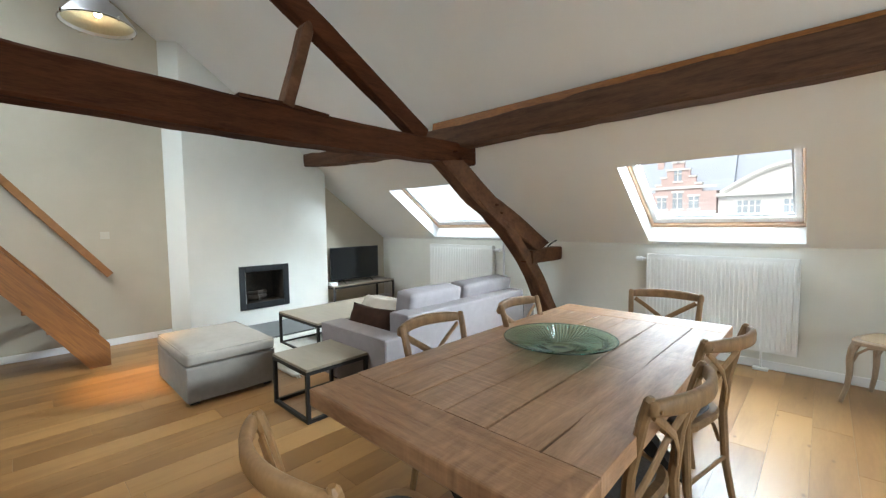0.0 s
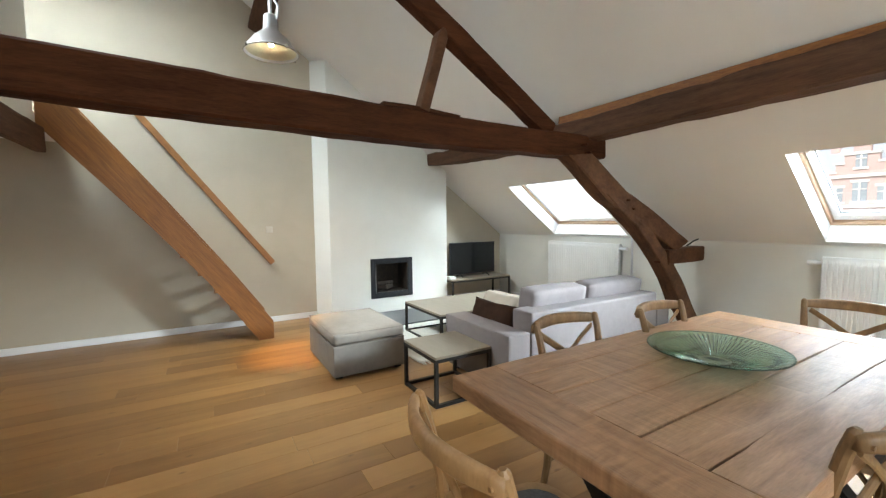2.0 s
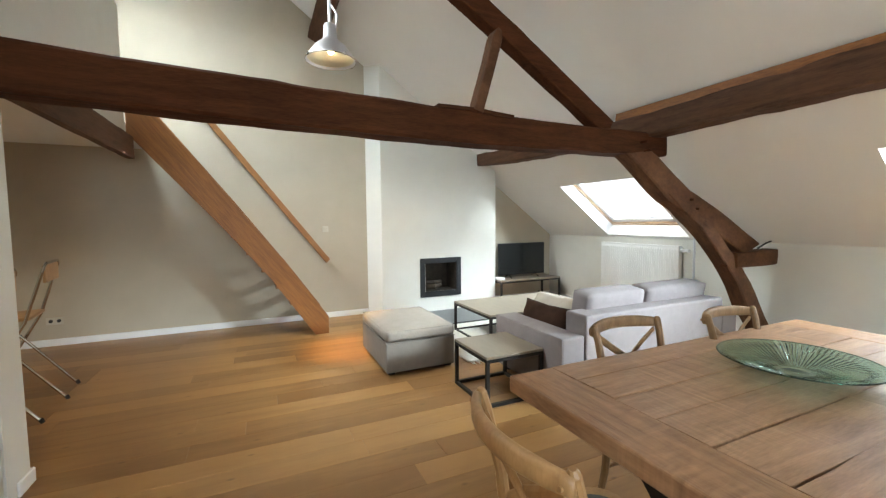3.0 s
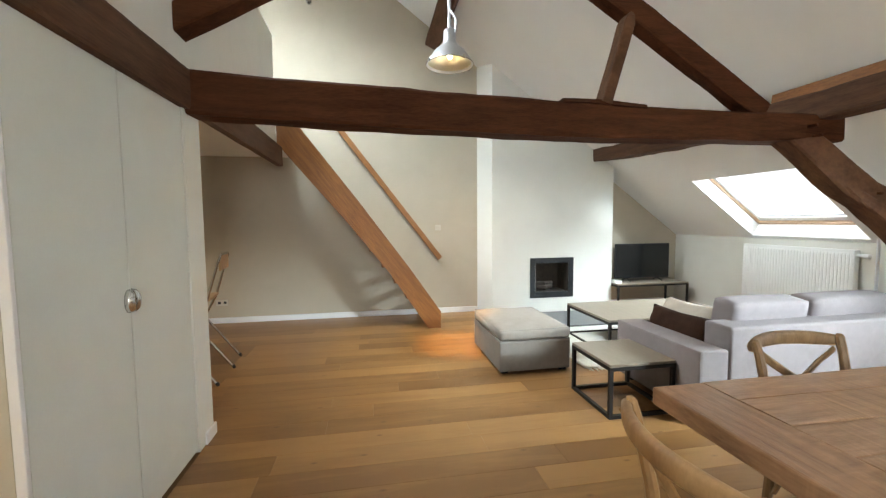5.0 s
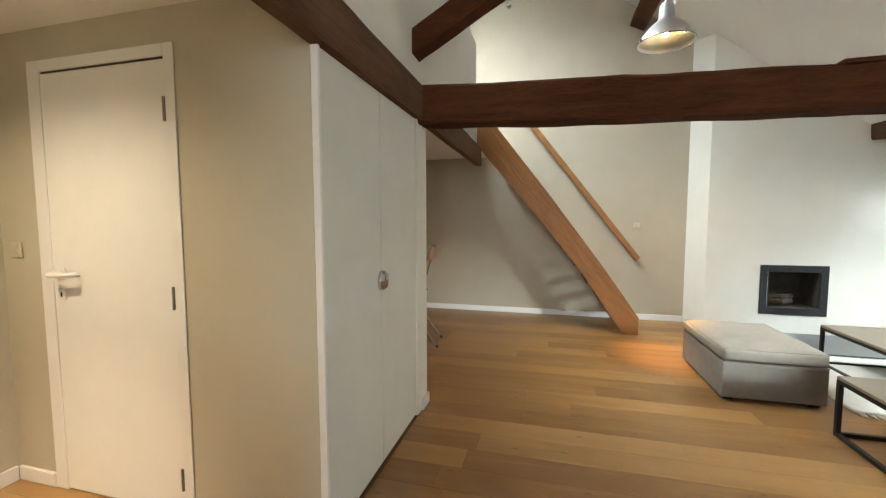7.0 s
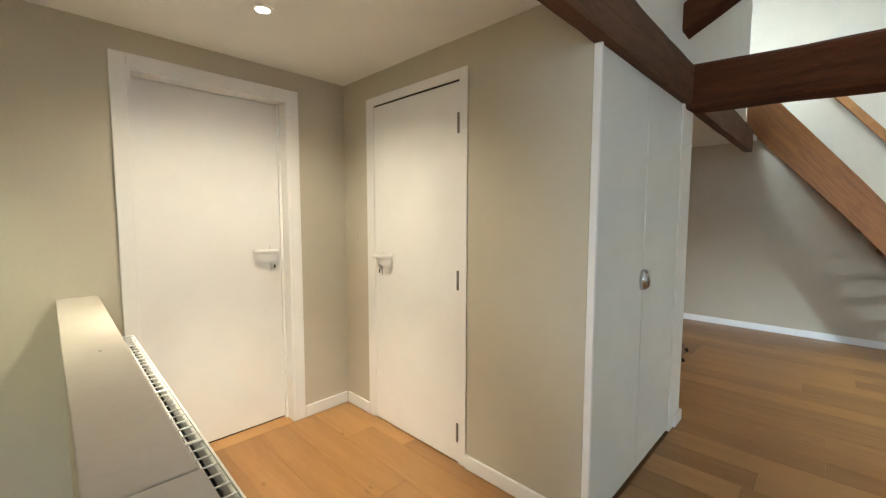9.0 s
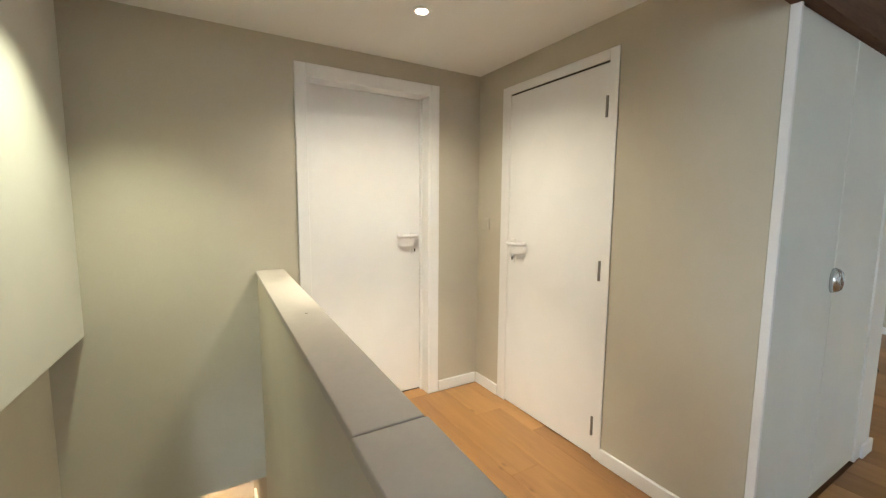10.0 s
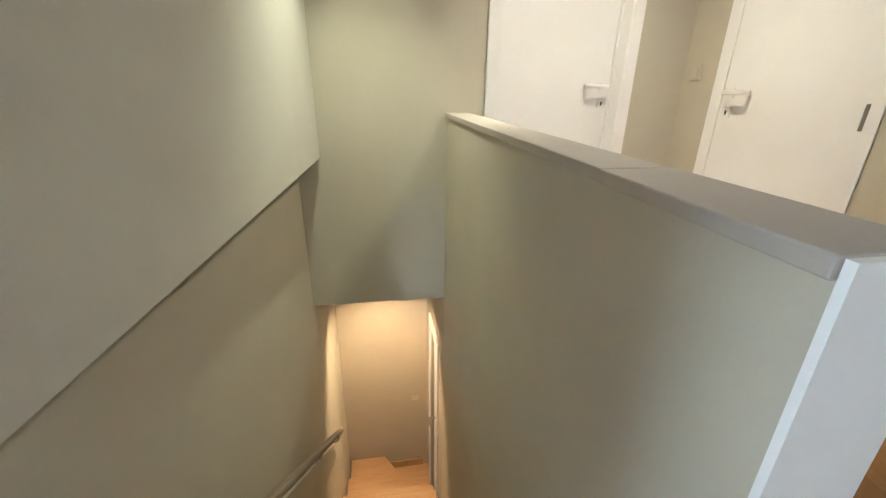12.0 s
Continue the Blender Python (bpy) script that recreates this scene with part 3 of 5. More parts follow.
bm = timber(bmesh.new(), [((-4.30, -1.0, 2.07), (0, 1, 0), Z, 0.068, 0.215), ((-2.1, -1.0, 2.075), (0, 1, 0), Z, 0.068, 0.215), ((EAST, -1.0, 2.078), (0, 1, 0), Z, 0.068, 0.22)], 0.005)
beam_thing("loft_beam", bm, BEAM_X, "dark brown oak beam carrying the loft edge")

# ---- open stair to the loft ----
stair = thing("loft_stair", pose(0, 0, 0), "varnished pitch pine open stair up to the loft", "stairs")
RISE = 1.378
TILT = math.atan(1.335)
foot = [(0.835, 0.0), (0.835, 0.205), (0.45, 0.765), (-0.16, 1.60), (-0.826, 2.472), (-1.03, 2.735), (-1.03, 2.215), (-0.932, 2.10), (-0.256, 1.30), (0.213, 0.70), (0.68, 0.0)]
for x0, x1 in ((-4.375, -4.33), (-5.148, -5.11)):
    ct, st = math.cos(TILT), math.sin(TILT)
    along = [((y - 0.835) * -ct + z * st, (y - 0.835) * st + z * ct) for y, z in foot]
    bm = loft(bmesh.new(), [[(x, u, v) for u, v in along] for x in (x0, x1)])
    m = Matrix(((1, 0, 0, 0), (0, -ct, st, 0.835), (0, st, ct, 0), (0, 0, 0, 1)))
    part("stringer", bm, PINE, stair, "wide pitch pine stringer with flame grain").matrix_local = m
for k in range(1, 12):
    z = 0.2 * k
    yn = 0.835 - (z + 0.02 - 0.19) / RISE
    part("tread", boxed(-5.11, -4.375, yn - 0.26, yn - 0.03, z - 0.03, z, 0.004, 1), PINE, stair)
rail = thing("wall_handrail", pose(0, 0, 0), "varnished wooden handrail on chrome brackets", "handrail")
bm = timber(bmesh.new(), [((-5.075, 0.955, 0.80), X, (0, 0.79, 0.61), 0.045, 0.07), ((-5.075, -0.6, 0.80 + 1.555 * 1.31), X, (0, 0.79, 0.61), 0.045, 0.07)], 0.0)
part("rail", bm, PINE_R, rail)
for y in (0.72, -0.05):
    z = 0.80 + (0.955 - y) * 1.31
    part("bracket", tube(bmesh.new(), [(WEST + 0.002, y + 0.05, z - 0.09), (-5.10, y + 0.05, z - 0.09), (-5.08, y + 0.01, z - 0.03)], 0.011, 8), CHROME, rail, "small chrome bracket")

# ---- stairs down ----
down = thing("lower_stair", pose(0, 0, 0), "varnished beech stairs down to the lower hall", "stairs")
for k in range(1, 15):
    y1 = -0.45 - 0.2125 * (k - 1)
    if y1 - 0.24 > -3.75 and k < 13:
        part("tread", boxed(0.714, 1.528, y1 - 0.24, y1, -0.195 * k - 0.03, -0.195 * k, 0.004, 1), HALL_STEP, down)
        part("riser", boxed(0.714, 1.528, y1 - 0.018, y1 - 0.002, -0.195 * k + 0.001, -0.195 * (k - 1) - 0.031), HALL_STEP, down)
for k, poly in ((13, [(0.72, -3.06), (1.51, -3.0), (1.51, -3.36)]), (14, [(0.72, -3.06), (1.51, -3.36), (1.51, -3.74), (1.15, -3.74)])):
    bm = bmesh.new()
    loft(bm, [[(x, y, z) for x, y in poly] for z in (-2.92, -0.195 * k - 0.0)])
    part("winder", bm, HALL_STEP, down, "wedge-shaped beech winder step")
bm = boxed(0.72, 1.528, -3.749, -3.735, -2.92, -2.83, 0.003, 1)
structure("baseboard", bm, HALL_STEP, "brown wooden skirting at the foot of the stairs", "baseboard")
bm = loft(bmesh.new(), [[(x, -2.80, -1.48), (x, -2.80, -1.63), (x, -0.62, 0.18), (x, -0.62, 0.33)] for x in (1.508, 1.5295)])
part("wall_string", bm, TAUPE, down, "greige painted board along the wall below the handrail")
hr = thing("stair_handrail", pose(0, 0, 0), "greige painted round handrail on metal brackets", "handrail")
part("rail", tube(bmesh.new(), [(1.455, -2.86, -1.41), (1.455, -0.62, 0.45)], 0.021, 12), RAIL_PAINT, hr, "greige painted round rail")
for y in (-2.72, -2.1, -1.4):
    z = -1.41 + (y + 2.86) * 0.83
    part("bracket", tube(bmesh.new(), [(1.455, y, z - 0.018), (1.455, y, z - 0.06), (1.47, y, z - 0.08), (1.53, y, z - 0.08)], 0.009, 8), BRUSHED, hr)

# capping boards on the half wall, with a joint between them
half_cap = thing("wall_capping", pose(0, 0, 0), "greige painted capping boards on the half wall", "capping")
for y0, y1, lip in ((SOUTH + 0.002, -0.985, 0.010), (-0.982, -0.605, 0.014)):
    bm = askew(bmesh.new(), y0, y1, 0.924, 0.947, lip)
    bmesh.ops.bevel(bm, geom=bm.edges[:], offset=0.003, segments=2, profile=0.5, affect="EDGES")
    part("board", bm, CAP, half_cap)
# small dark disc that stands for a scratch on the capping
part("peg", lathe(bmesh.new(), [(0.0005, 0.946), (0.0045, 0.946), (0.0045, 0.9478), (0.0005, 0.9478)], 12, (0.625, -1.75, 0)), RAIL_PAINT, half_cap)

# ---- doors ----
def lever(parent, at, along, out):
    """Square lever handle with its own rose and key plate; along: towards the grip, out: away from the leaf."""
    a, o = Vector(along), Vector(out)
    z = Vector((0, 0, 1))
    p = Vector(at)
    bm = bmesh.new()
    half = lambda v, h: [v + a * i * 0.026 + z * j * 0.026 + o * h for i, j in ((-1, -1), (1, -1), (1, 1), (-1, 1))]
    loft(bm, [half(p, 0.0), half(p, 0.008)])
    h = part("door_handle", bm, GLOSS_WHITE, parent, "white square lever handle")
    bm = bmesh.new()
    tube(bm, [p + o * 0.006, p + o * 0.048, p + o * 0.058 + a * 0.012, p + o * 0.058 + a * 0.108, p + o * 0.048 + a * 0.12, p + o * 0.012 + a * 0.12], 0.0125, 10)
    part("lever", bm, GLOSS_WHITE, h, "white return lever", True)
    q = p - z * 0.1
    plate = lambda h0: [q + a * i * 0.024 + z * j * 0.026 + o * h0 for i, j in ((-1, -1), (1, -1), (1, 1), (-1, 1))]
    kp = part("key_plate", loft(bmesh.new(), [plate(0.0), plate(0.007)]), GLOSS_WHITE, parent, "white square key plate")
    hole = lambda h0: [q + a * i * 0.0045 + z * j * 0.011 + o * h0 for i, j in ((-1, -1), (1, -1), (1, 1), (-1, 1))]
    part("keyhole", loft(bmesh.new(), [hole(0.006), hole(0.0082)]), GAP_SHADE, kp, "dark keyhole")


door = thing("door_1", pose(0, 0, 0), "closed white door in a deep white lined opening", "door")
door["kind"] = "structure"
part("leaf", boxed(D1[0] + 0.024, D1[1] - 0.024, -2.90, -2.865, 0.008, D1[2] - 0.022, 0.003, 1), GLOSS_WHITE, door)
bm = bmesh.new()
box(bm, D1[0], D1[0] + 0.022, -2.955, SOUTH + 0.012, 0, D1[2])
box(bm, D1[1] - 0.022, D1[1], -2.955, SOUTH + 0.012, 0, D1[2])
box(bm, D1[0] + 0.022, D1[1] - 0.022, -2.955, SOUTH + 0.012, D1[2] - 0.02, D1[2])
box(bm, D1[0] + 0.022, D1[0] + 0.036, -2.863, -2.845, 0, D1[2] - 0.02)
box(bm, D1[1] - 0.036, D1[1] - 0.022, -2.863, -2.845, 0, D1[2] - 0.02)
part("lining", bm, GLOSS_WHITE, door)
for x0, x1, z0, z1 in ((-0.458, D1[0] + 0.004, 0, 2.075), (D1[1] - 0.004, 0.450, 0, 2.075), (D1[0] + 0.004, D1[1] - 0.004, D1[2] - 0.004, 2.075)):
    part("casing", boxed(x0, x1, SOUTH + 0.002, SOUTH + 0.014, z0, z1, 0.004, 2), GLOSS_WHITE, door, "white moulded door casing")
lever(door, (-0.325, -2.865, 1.10), (1, 0, 0), (0, 1, 0))
part("threshold", boxed(D1[0] + 0.023, D1[1] - 0.023, -2.955, SOUTH + 0.015, -0.018, 0.0), OAK, door, "oak threshold strip")
# dark strip painted for the shade under the leaf
part("threshold_gap", boxed(D1[0] + 0.03, D1[1] - 0.03, -2.89, -2.868, 0.0012, 0.0075), GAP_SHADE, door)

door = thing("door_2", pose(0, 0, 0), "closed flush cream-white door with three steel hinges", "door")
door["kind"] = "structure"
part("leaf", boxed(-0.826, -0.786, D2[0] + 0.001, D2[1] - 0.001, 0.006, D2[2] - 0.006, 0.003, 1), GLOSS_WHITE, door)
for y0, y1, z0, z1 in ((-2.505, D2[0] + 0.002, 0, 2.045), (D2[1] - 0.002, -1.66, 0, 2.045), (D2[0] + 0.002, D2[1] - 0.002, D2[2] + 0.004, 2.045)):
    part("casing", boxed(-0.7885, -0.7825, y0, y1, z0, z1, 0.002, 2), GLOSS_WHITE, door, "white moulded door casing")
# dark strip that fills the head gap with shade
part("head_gap", boxed(-0.83, -0.789, D2[0] + 0.006, D2[1] - 0.006, D2[2] - 0.0055, D2[2] + 0.0035), GAP_SHADE, door)
for z in (1.78, 0.985, 0.17):
    part("hinge", tube(bmesh.new(), [(-0.783, D2[1] - 0.006, z - 0.05), (-0.783, D2[1] - 0.006, z + 0.05)], 0.0075, 8), HINGE, door, "steel barrel hinge")
lever(door, (-0.786, D2[0] + 0.055, 1.072), (0, 1, 0), (1, 0, 0))

door = thing("door_3", pose(0, 0, 0), "white door in the lower hall with a chrome handle", "door")
door["kind"] = "structure"
part("leaf", boxed(0.60, 0.64, -3.44, -2.98, -2.915, -0.86, 0.003, 1), GLOSS_WHITE, door)
for y0, y1, z0, z1 in ((-3.50, -3.43, -2.92, -0.79), (-3.04, -2.97, -2.92, -0.79), (-3.43, -3.04, -0.86, -0.79)):
    part("casing", boxed(0.669, 0.686, y0, y1, z0, z1, 0.004, 1), GLOSS_WHITE, door, "white door casing")
part("door_handle", tube(bmesh.new(), [(0.64, -3.35, -1.87), (0.70, -3.35, -1.87), (0.70, -3.24, -1.87)], 0.01, 8), CHROME, door, "chrome lever handle")

# ---- closet ----
closet = thing("closet", pose(0, 0, 0), "built-in white closet with two plain doors and chrome shell pulls", "closet")
# near-black body, so that the gaps round the doors read as shaded
part("body", boxed(-1.924, -0.952, -1.75, -1.0295, 0.021, 1.96), GAP_SHADE, closet)
part("base", boxed(-1.92, -0.96, -1.75, -1.055, 0.0, 0.0205), GAP_SHADE, closet)
part("jamb", boxed(-0.804, -0.788, -1.032, -1.001, 0.0, 1.968, 0.002, 1), GLOSS_WHITE, closet)
part("plinth_gap", boxed(-1.925, -0.952, -1.05, -1.03, 0.0, 0.02), GAP_SHADE, closet)
for x0, x1, k in ((-1.3535, -0.811, 1), (-1.915, -1.3615, -1)):
    leaf = part("door", boxed(x0, x1, -1.028, -1.006, 0.022, 1.962, 0.0008, 1), CLOSET_WHITE, closet, "plain white painted closet door")
    hx = -1.352 + 0.005 * k + (0.002 if k > 0 else -0.004)
    bm = bmesh.new()
    loops = []
    for i in range(9):
        a = math.pi * i / 8 - math.pi / 2
        loops.append([(hx + k * (0.002 + 0.034 * math.cos(a) * s), -1.005 + q, 1.005 + 0.052 * math.sin(a) * max(s, 0.15)) for s, q in ((0.0, 0.0), (1.0, 0.0), (0.92, 0.016), (0.7, 0.027), (0.0, 0.033))])
    loft(bm, loops)
    part("handle", bm, CHROME, leaf, "half-round chrome shell pull", smooth=True)

# ---- skylights ----
A = math.atan(SLOPE)
def skylight(name, x0, x1, label):
    """A centre-pivot roof window lying on the outer face of the slope."""
    ca, sa = math.cos(A), math.sin(A)
    y_low, z_low = 4.838, roof(4.838) + THICK
    m = Matrix(((-1, 0, 0, (x0 + x1) / 2), (0, -ca, sa, y_low), (0, sa, ca, z_low), (0, 0, 0, 1)))
    w = (x1 - x0) / 2 + 0.012
    length = 1.02
    win = thing(name, m, label, "skylight")
    win["kind"] = "structure"
    for a, b, c, d2, lab in ((-w, w, -0.02, 0.035, ""), (-w, w, length - 0.035, length + 0.02, ""), (-w, -w + 0.035, 0.035, length - 0.035, ""), (w - 0.035, w, 0.035, length - 0.035, "")):
        part("window_frame", boxed(a, b, c, d2, 0.0, 0.09, 0.004, 1), FRAME_PINE, win)
    wi = w - 0.038
    for a, b, c, d2 in ((-wi, wi, 0.038, 0.105), (-wi, wi, length - 0.1, length - 0.038), (-wi, -wi + 0.048, 0.105, length - 0.1), (wi - 0.048, wi, 0.105, length - 0.1)):
        part("sash", boxed(a, b, c, d2, 0.025, 0.085, 0.006, 2), GLOSS_WHITE, win, "white lacquered sash")
    for a, b, c, d2 in ((-wi + 0.048, wi - 0.048, 0.105, 0.128), (-wi + 0.048, -wi + 0.062, 0.128, length - 0.1), (wi - 0.062, wi - 0.048, 0.128, length - 0.1)):
        part("glazing_gasket", boxed(a, b, c, d2, 0.045, 0.062), BRUSHED, win, "grey glazing strip")
    pane = part("pane", boxed(-wi + 0.05, wi - 0.05, 0.107, length - 0.102, 0.058, 0.064), PANE, win)
    pane.visible_shadow = False
    part("vent_bar", tube(bmesh.new(), [(-0.2, length - 0.07, 0.02), (0.2, length - 0.07, 0.02)], 0.012, 8), BRUSHED, win)
    return win


skylight("window_1", *SKY[0], "pine framed skylight with white plastered reveals")
skylight("window_2", *SKY[1], "pine framed skylight looking onto old facades")
skylight("window_4", *SKY[2], "pine framed skylight at the far end of the room")
bm = boxed(-4.2, -2.6, -2.3, -0.9, TOP + 0.15, TOP + 0.158)
pane = structure("window_3", bm, PANE, "clear roof light over the loft", "skylight")
pane.visible_shadow = False


# ---- radiators ----
def radiator(m, w, h, label, valve):
    r = thing("radiator", m, label, "radiator", "white panel radiators")
    bm = bmesh.new()
    n = round(w / 0.0334)
    loops = []
    pts = []
    for k in range(n):
        x = -w / 2 + w * k / n
        s = w / n
        pts += [(x + s * 0.04, 0.0), (x + s * 0.18, -0.0045), (x + s * 0.82, -0.0045), (x + s * 0.96, 0.0)]
    rows = [(0.0, 0.0), (0.02, 0.1), (0.05, 1.0), (h - 0.05, 1.0), (h - 0.02, 0.1), (h, 0.0)]
    grid = [[bm.verts.new((x, y * f, z)) for x, y in pts] for z, f in rows]
    for a, b in zip(grid, grid[1:]):
        for i in range(len(pts) - 1):
            bm.faces.new((a[i], a[i + 1], b[i + 1], b[i]))
    part("front_panel", bm, RAD, r, "ribbed white front panel")
    part("side_plate", boxed(-w / 2 - 0.008, -w / 2 + 0.004, -0.004, 0.062, 0.0, h + 0.006, 0.003, 1), RAD, r)
    part("side_plate", boxed(w / 2 - 0.004, w / 2 + 0.008, -0.004, 0.062, 0.0, h + 0.006, 0.003, 1), RAD, r)
    part("back_panel", boxed(-w / 2, w / 2, 0.045, 0.06, 0.01, h - 0.01), RAD, r)
    gr = part("top_grille", boxed(-w / 2, w / 2, 0.0, 0.006, h - 0.004, h + 0.006), RAD, r)
    part("grille_bar", boxed(-w / 2, w / 2, 0.054, 0.062, h - 0.004, h + 0.006), RAD, gr)
    for k in range(46):
        x = -w / 2 + w * (k + 0.5) / 46
        part("grille_bar", boxed(x - 0.004, x + 0.004, 0.006, 0.054, h - 0.002, h + 0.003), RAD, gr)
    part("valve", tube(bmesh.new(), [(valve * (w / 2 + 0.008), 0.03, h - 0.05), (valve * (w / 2 + 0.05), 0.03, h - 0.05)], 0.018, 10), GLOSS_WHITE, r, "white thermostat valve")
    part("valve_head", tube(bmesh.new(), [(valve * (w / 2 + 0.05), 0.03, h - 0.05), (valve * (w / 2 + 0.11), 0.03, h - 0.05)], 0.023, 12), GLOSS_WHITE, r)
    part("wall_bracket", boxed(-0.3, 0.3, 0.058, 0.078, 0.1, 0.14), RAD, r)
    return r


radiator(pose(-0.11, 4.715, 0.165), 1.17, 0.815, "white ribbed panel radiator under a skylight", -1)
radiator(pose(-3.265, 4.715, 0.165), 1.2, 0.835, "white ribbed panel radiator behind the sofa", 1)
pipe = thing("radiator_pipe", pose(0.245, 4.72, 0), "white radiator pipe rising from a floor plate", "pipe")
part("pipe", tube(bmesh.new(), [(0, 0.02, 0.0), (0, 0.02, 0.18)], 0.009, 8), RAD, pipe)
part("floor_plate", boxed(-0.055, 0.055, -0.02, 0.04, 0.0, 0.022, 0.004, 1), RAD, pipe)
pipe = thing("heating_pipe", pose(-2.49, 4.74, 0), "grey vertical heating pipe in front of the wall", "pipe")
part("pipe", tube(bmesh.new(), [(0, 0, 0.0), (0, 0, 1.13)], 0.013, 10), BRUSHED, pipe)
part("clamp", tube(bmesh.new(), [(0, 0.058, 0.6), (0, -0.005, 0.6)], 0.016, 8), BRUSHED, pipe)

# radiator with a grille top on the landing side of the half wall
lr = thing("landing_radiator", pose(0.445, -1.97, 0, 0, 0, -1.6), "white radiator with a slotted grille top against the half wall", "radiator")
R0, R1, RT = -0.72, 0.92, 0.75
part("panel", boxed(0.0, 0.012, R0, R1, 0.12, RT - 0.006, 0.003, 1), RAD, lr)
part("back_panel", boxed(0.085, 0.098, R0, R1, 0.12, RT - 0.006, 0.003, 1), RAD, lr)
# dark block: the shade inside the grille is in its colour
part("convector", boxed(0.014, 0.083, R0 + 0.02, R1 - 0.02, 0.13, RT - 0.042), GAP_SHADE, lr)
gr = part("top_grille", boxed(0.0, 0.005, R0, R1, RT - 0.008, RT + 0.001), RAD, lr, "white slotted top grille")
part("grille_bar", boxed(0.094, 0.101, R0, R1, RT - 0.008, RT + 0.001), RAD, gr)
for x in (0.028, 0.050, 0.072):
    part("fin_rail", boxed(x - 0.002, x + 0.002, R0, R1, RT - 0.04, RT - 0.028), RAD, gr)
for k in range(37):
    y = R0 + (R1 - R0) * k / 36
    wd = 0.013 if k % 9 == 0 else 0.0035
    part("grille_bar", boxed(0.006, 0.094, y - wd / 2, y + wd / 2, RT - 0.003, RT), RAD, gr)
part("wall_bracket", boxed(0.095, 0.13, -0.5, 0.6, 0.55, 0.58), RAD, lr)

# ---- fireplace ----
fp = thing("fireplace_insert", pose(0, 0, 0), "anthracite steel fireplace insert with an unlit dark firebox", "fireplace")
for y0, y1, z0, z1 in ((2.19, 2.262, 0.23, 0.797), (2.768, 2.842, 0.23, 0.797), (2.262, 2.768, 0.72, 0.797), (2.262, 2.768, 0.23, 0.312)):
    part("frame", boxed(-4.79, -4.772, y0, y1, z0, z1, 0.003, 1), FIRE_FRAME, fp)
bm = bmesh.new()
box(bm, -5.13, -5.11, FB[0], FB[1], FB[2], FB[3])
box(bm, -5.11, -4.79, FB[0] + 0.001, FB[0] + 0.016, FB[2] + 0.012, FB[3] - 0.012)
box(bm, -5.11, -4.79, FB[1] - 0.016, FB[1] - 0.001, FB[2] + 0.012, FB[3] - 0.012)
box(bm, -5.11, -4.79, FB[0] + 0.001, FB[1] - 0.001, FB[2] + 0.001, FB[2] + 0.012)
box(bm, -5.11, -4.79, FB[0] + 0.001, FB[1] - 0.001, FB[3] - 0.012, FB[3] - 0.001)
part("firebox", bm, SOOT, fp, "sooty firebrick lining")
for y, z, r, a in ((2.45, 0.355, 0.036, 0.1), (2.43, 0.345, 0.03, -0.12), (2.46, 0.41, 0.032, 0.05)):
    part("log", tube(bmesh.new(), [(-4.98, y - 0.12, z), (-4.97 + a, y, z + 0.005), (-4.96, y + 0.13, z + 0.01)], [r, r * 1.1, r * 0.9], 9), LOG, fp, "half burnt log")
bm = boxed(-4.786, -4.02, 1.95, 3.1, 0.001, 0.022, 0.003, 1)
tagged(part("hearth_slab", bm, HEARTH), "dark slate hearth slab on the floor", "hearth")

# ---- pendant lamp ----
pl = thing("pendant_lamp", pose(-3.42, 0.79, 2.845) @ Matrix.Scale(0.97, 4), "industrial aluminium bell pendant lamp hanging from the purlin", "lamp")
shade = [(0.228, 0.0), (0.236, 0.0), (0.236, 0.012), (0.226, 0.03), (0.15, 0.135), (0.115, 0.165), (0.085, 0.185), (0.078, 0.20), (0.066, 0.215), (0.06, 0.33), (0.048, 0.345), (0.02, 0.35), (0.0005, 0.35), (0.0005, 0.34), (0.05, 0.335), (0.056, 0.215), (0.075, 0.18), (0.11, 0.155), (0.145, 0.128), (0.22, 0.025)]
part("shade", lathe(bmesh.new(), shade, 40), BRUSHED, pl, "satin aluminium bell shade", True)
inner = [(0.219, 0.022), (0.143, 0.126), (0.109, 0.152), (0.07, 0.175), (0.0005, 0.176), (0.0005, 0.172), (0.07, 0.171), (0.107, 0.149), (0.141, 0.123), (0.217, 0.02)]
part("reflector", lathe(bmesh.new(), inner, 40), LAMP_IN, pl, "bright facetted reflector", True)
part("bulb", lathe(bmesh.new(), [(0.0005, 0.062), (0.012, 0.065), (0.022, 0.08), (0.022, 0.12), (0.017, 0.14), (0.016, 0.165), (0.0005, 0.166)], 20), BULB, pl, "glowing warm bulb", True)
part("wire_ring", tube(bmesh.new(), [(0.238 * math.cos(a), 0.238 * math.sin(a), 0.004) for a in (2 * math.pi * k / 40 for k in range(40))], 0.005, 6, closed=True), CHROME, pl)
for k in range(4):
    a = 2 * math.pi * k / 4 + 0.4
    part("clip", boxed(-0.008, 0.008, -0.008, 0.008, -0.012, 0.02, 0.002, 1), CHROME, pl).matrix_local = pose(0.242 * math.cos(a), 0.242 * math.sin(a), 0.004)
part("stem", tube(bmesh.new(), [(0, 0, 0.34), (0, 0, 0.95)], 0.017, 10), BRUSHED, pl)
part("side_bracket", tube(bmesh.new(), [(0.05, 0.05, 0.3), (0.055, 0.06, 0.42), (0.015, 0.015, 0.52)], 0.011, 6), BRUSHED, pl)
part("cable", tube(bmesh.new(), [(0.0, 0.0, 0.90), (0.0, 0.02, 0.99)], 0.008, 6), BLACK_STEEL, pl)

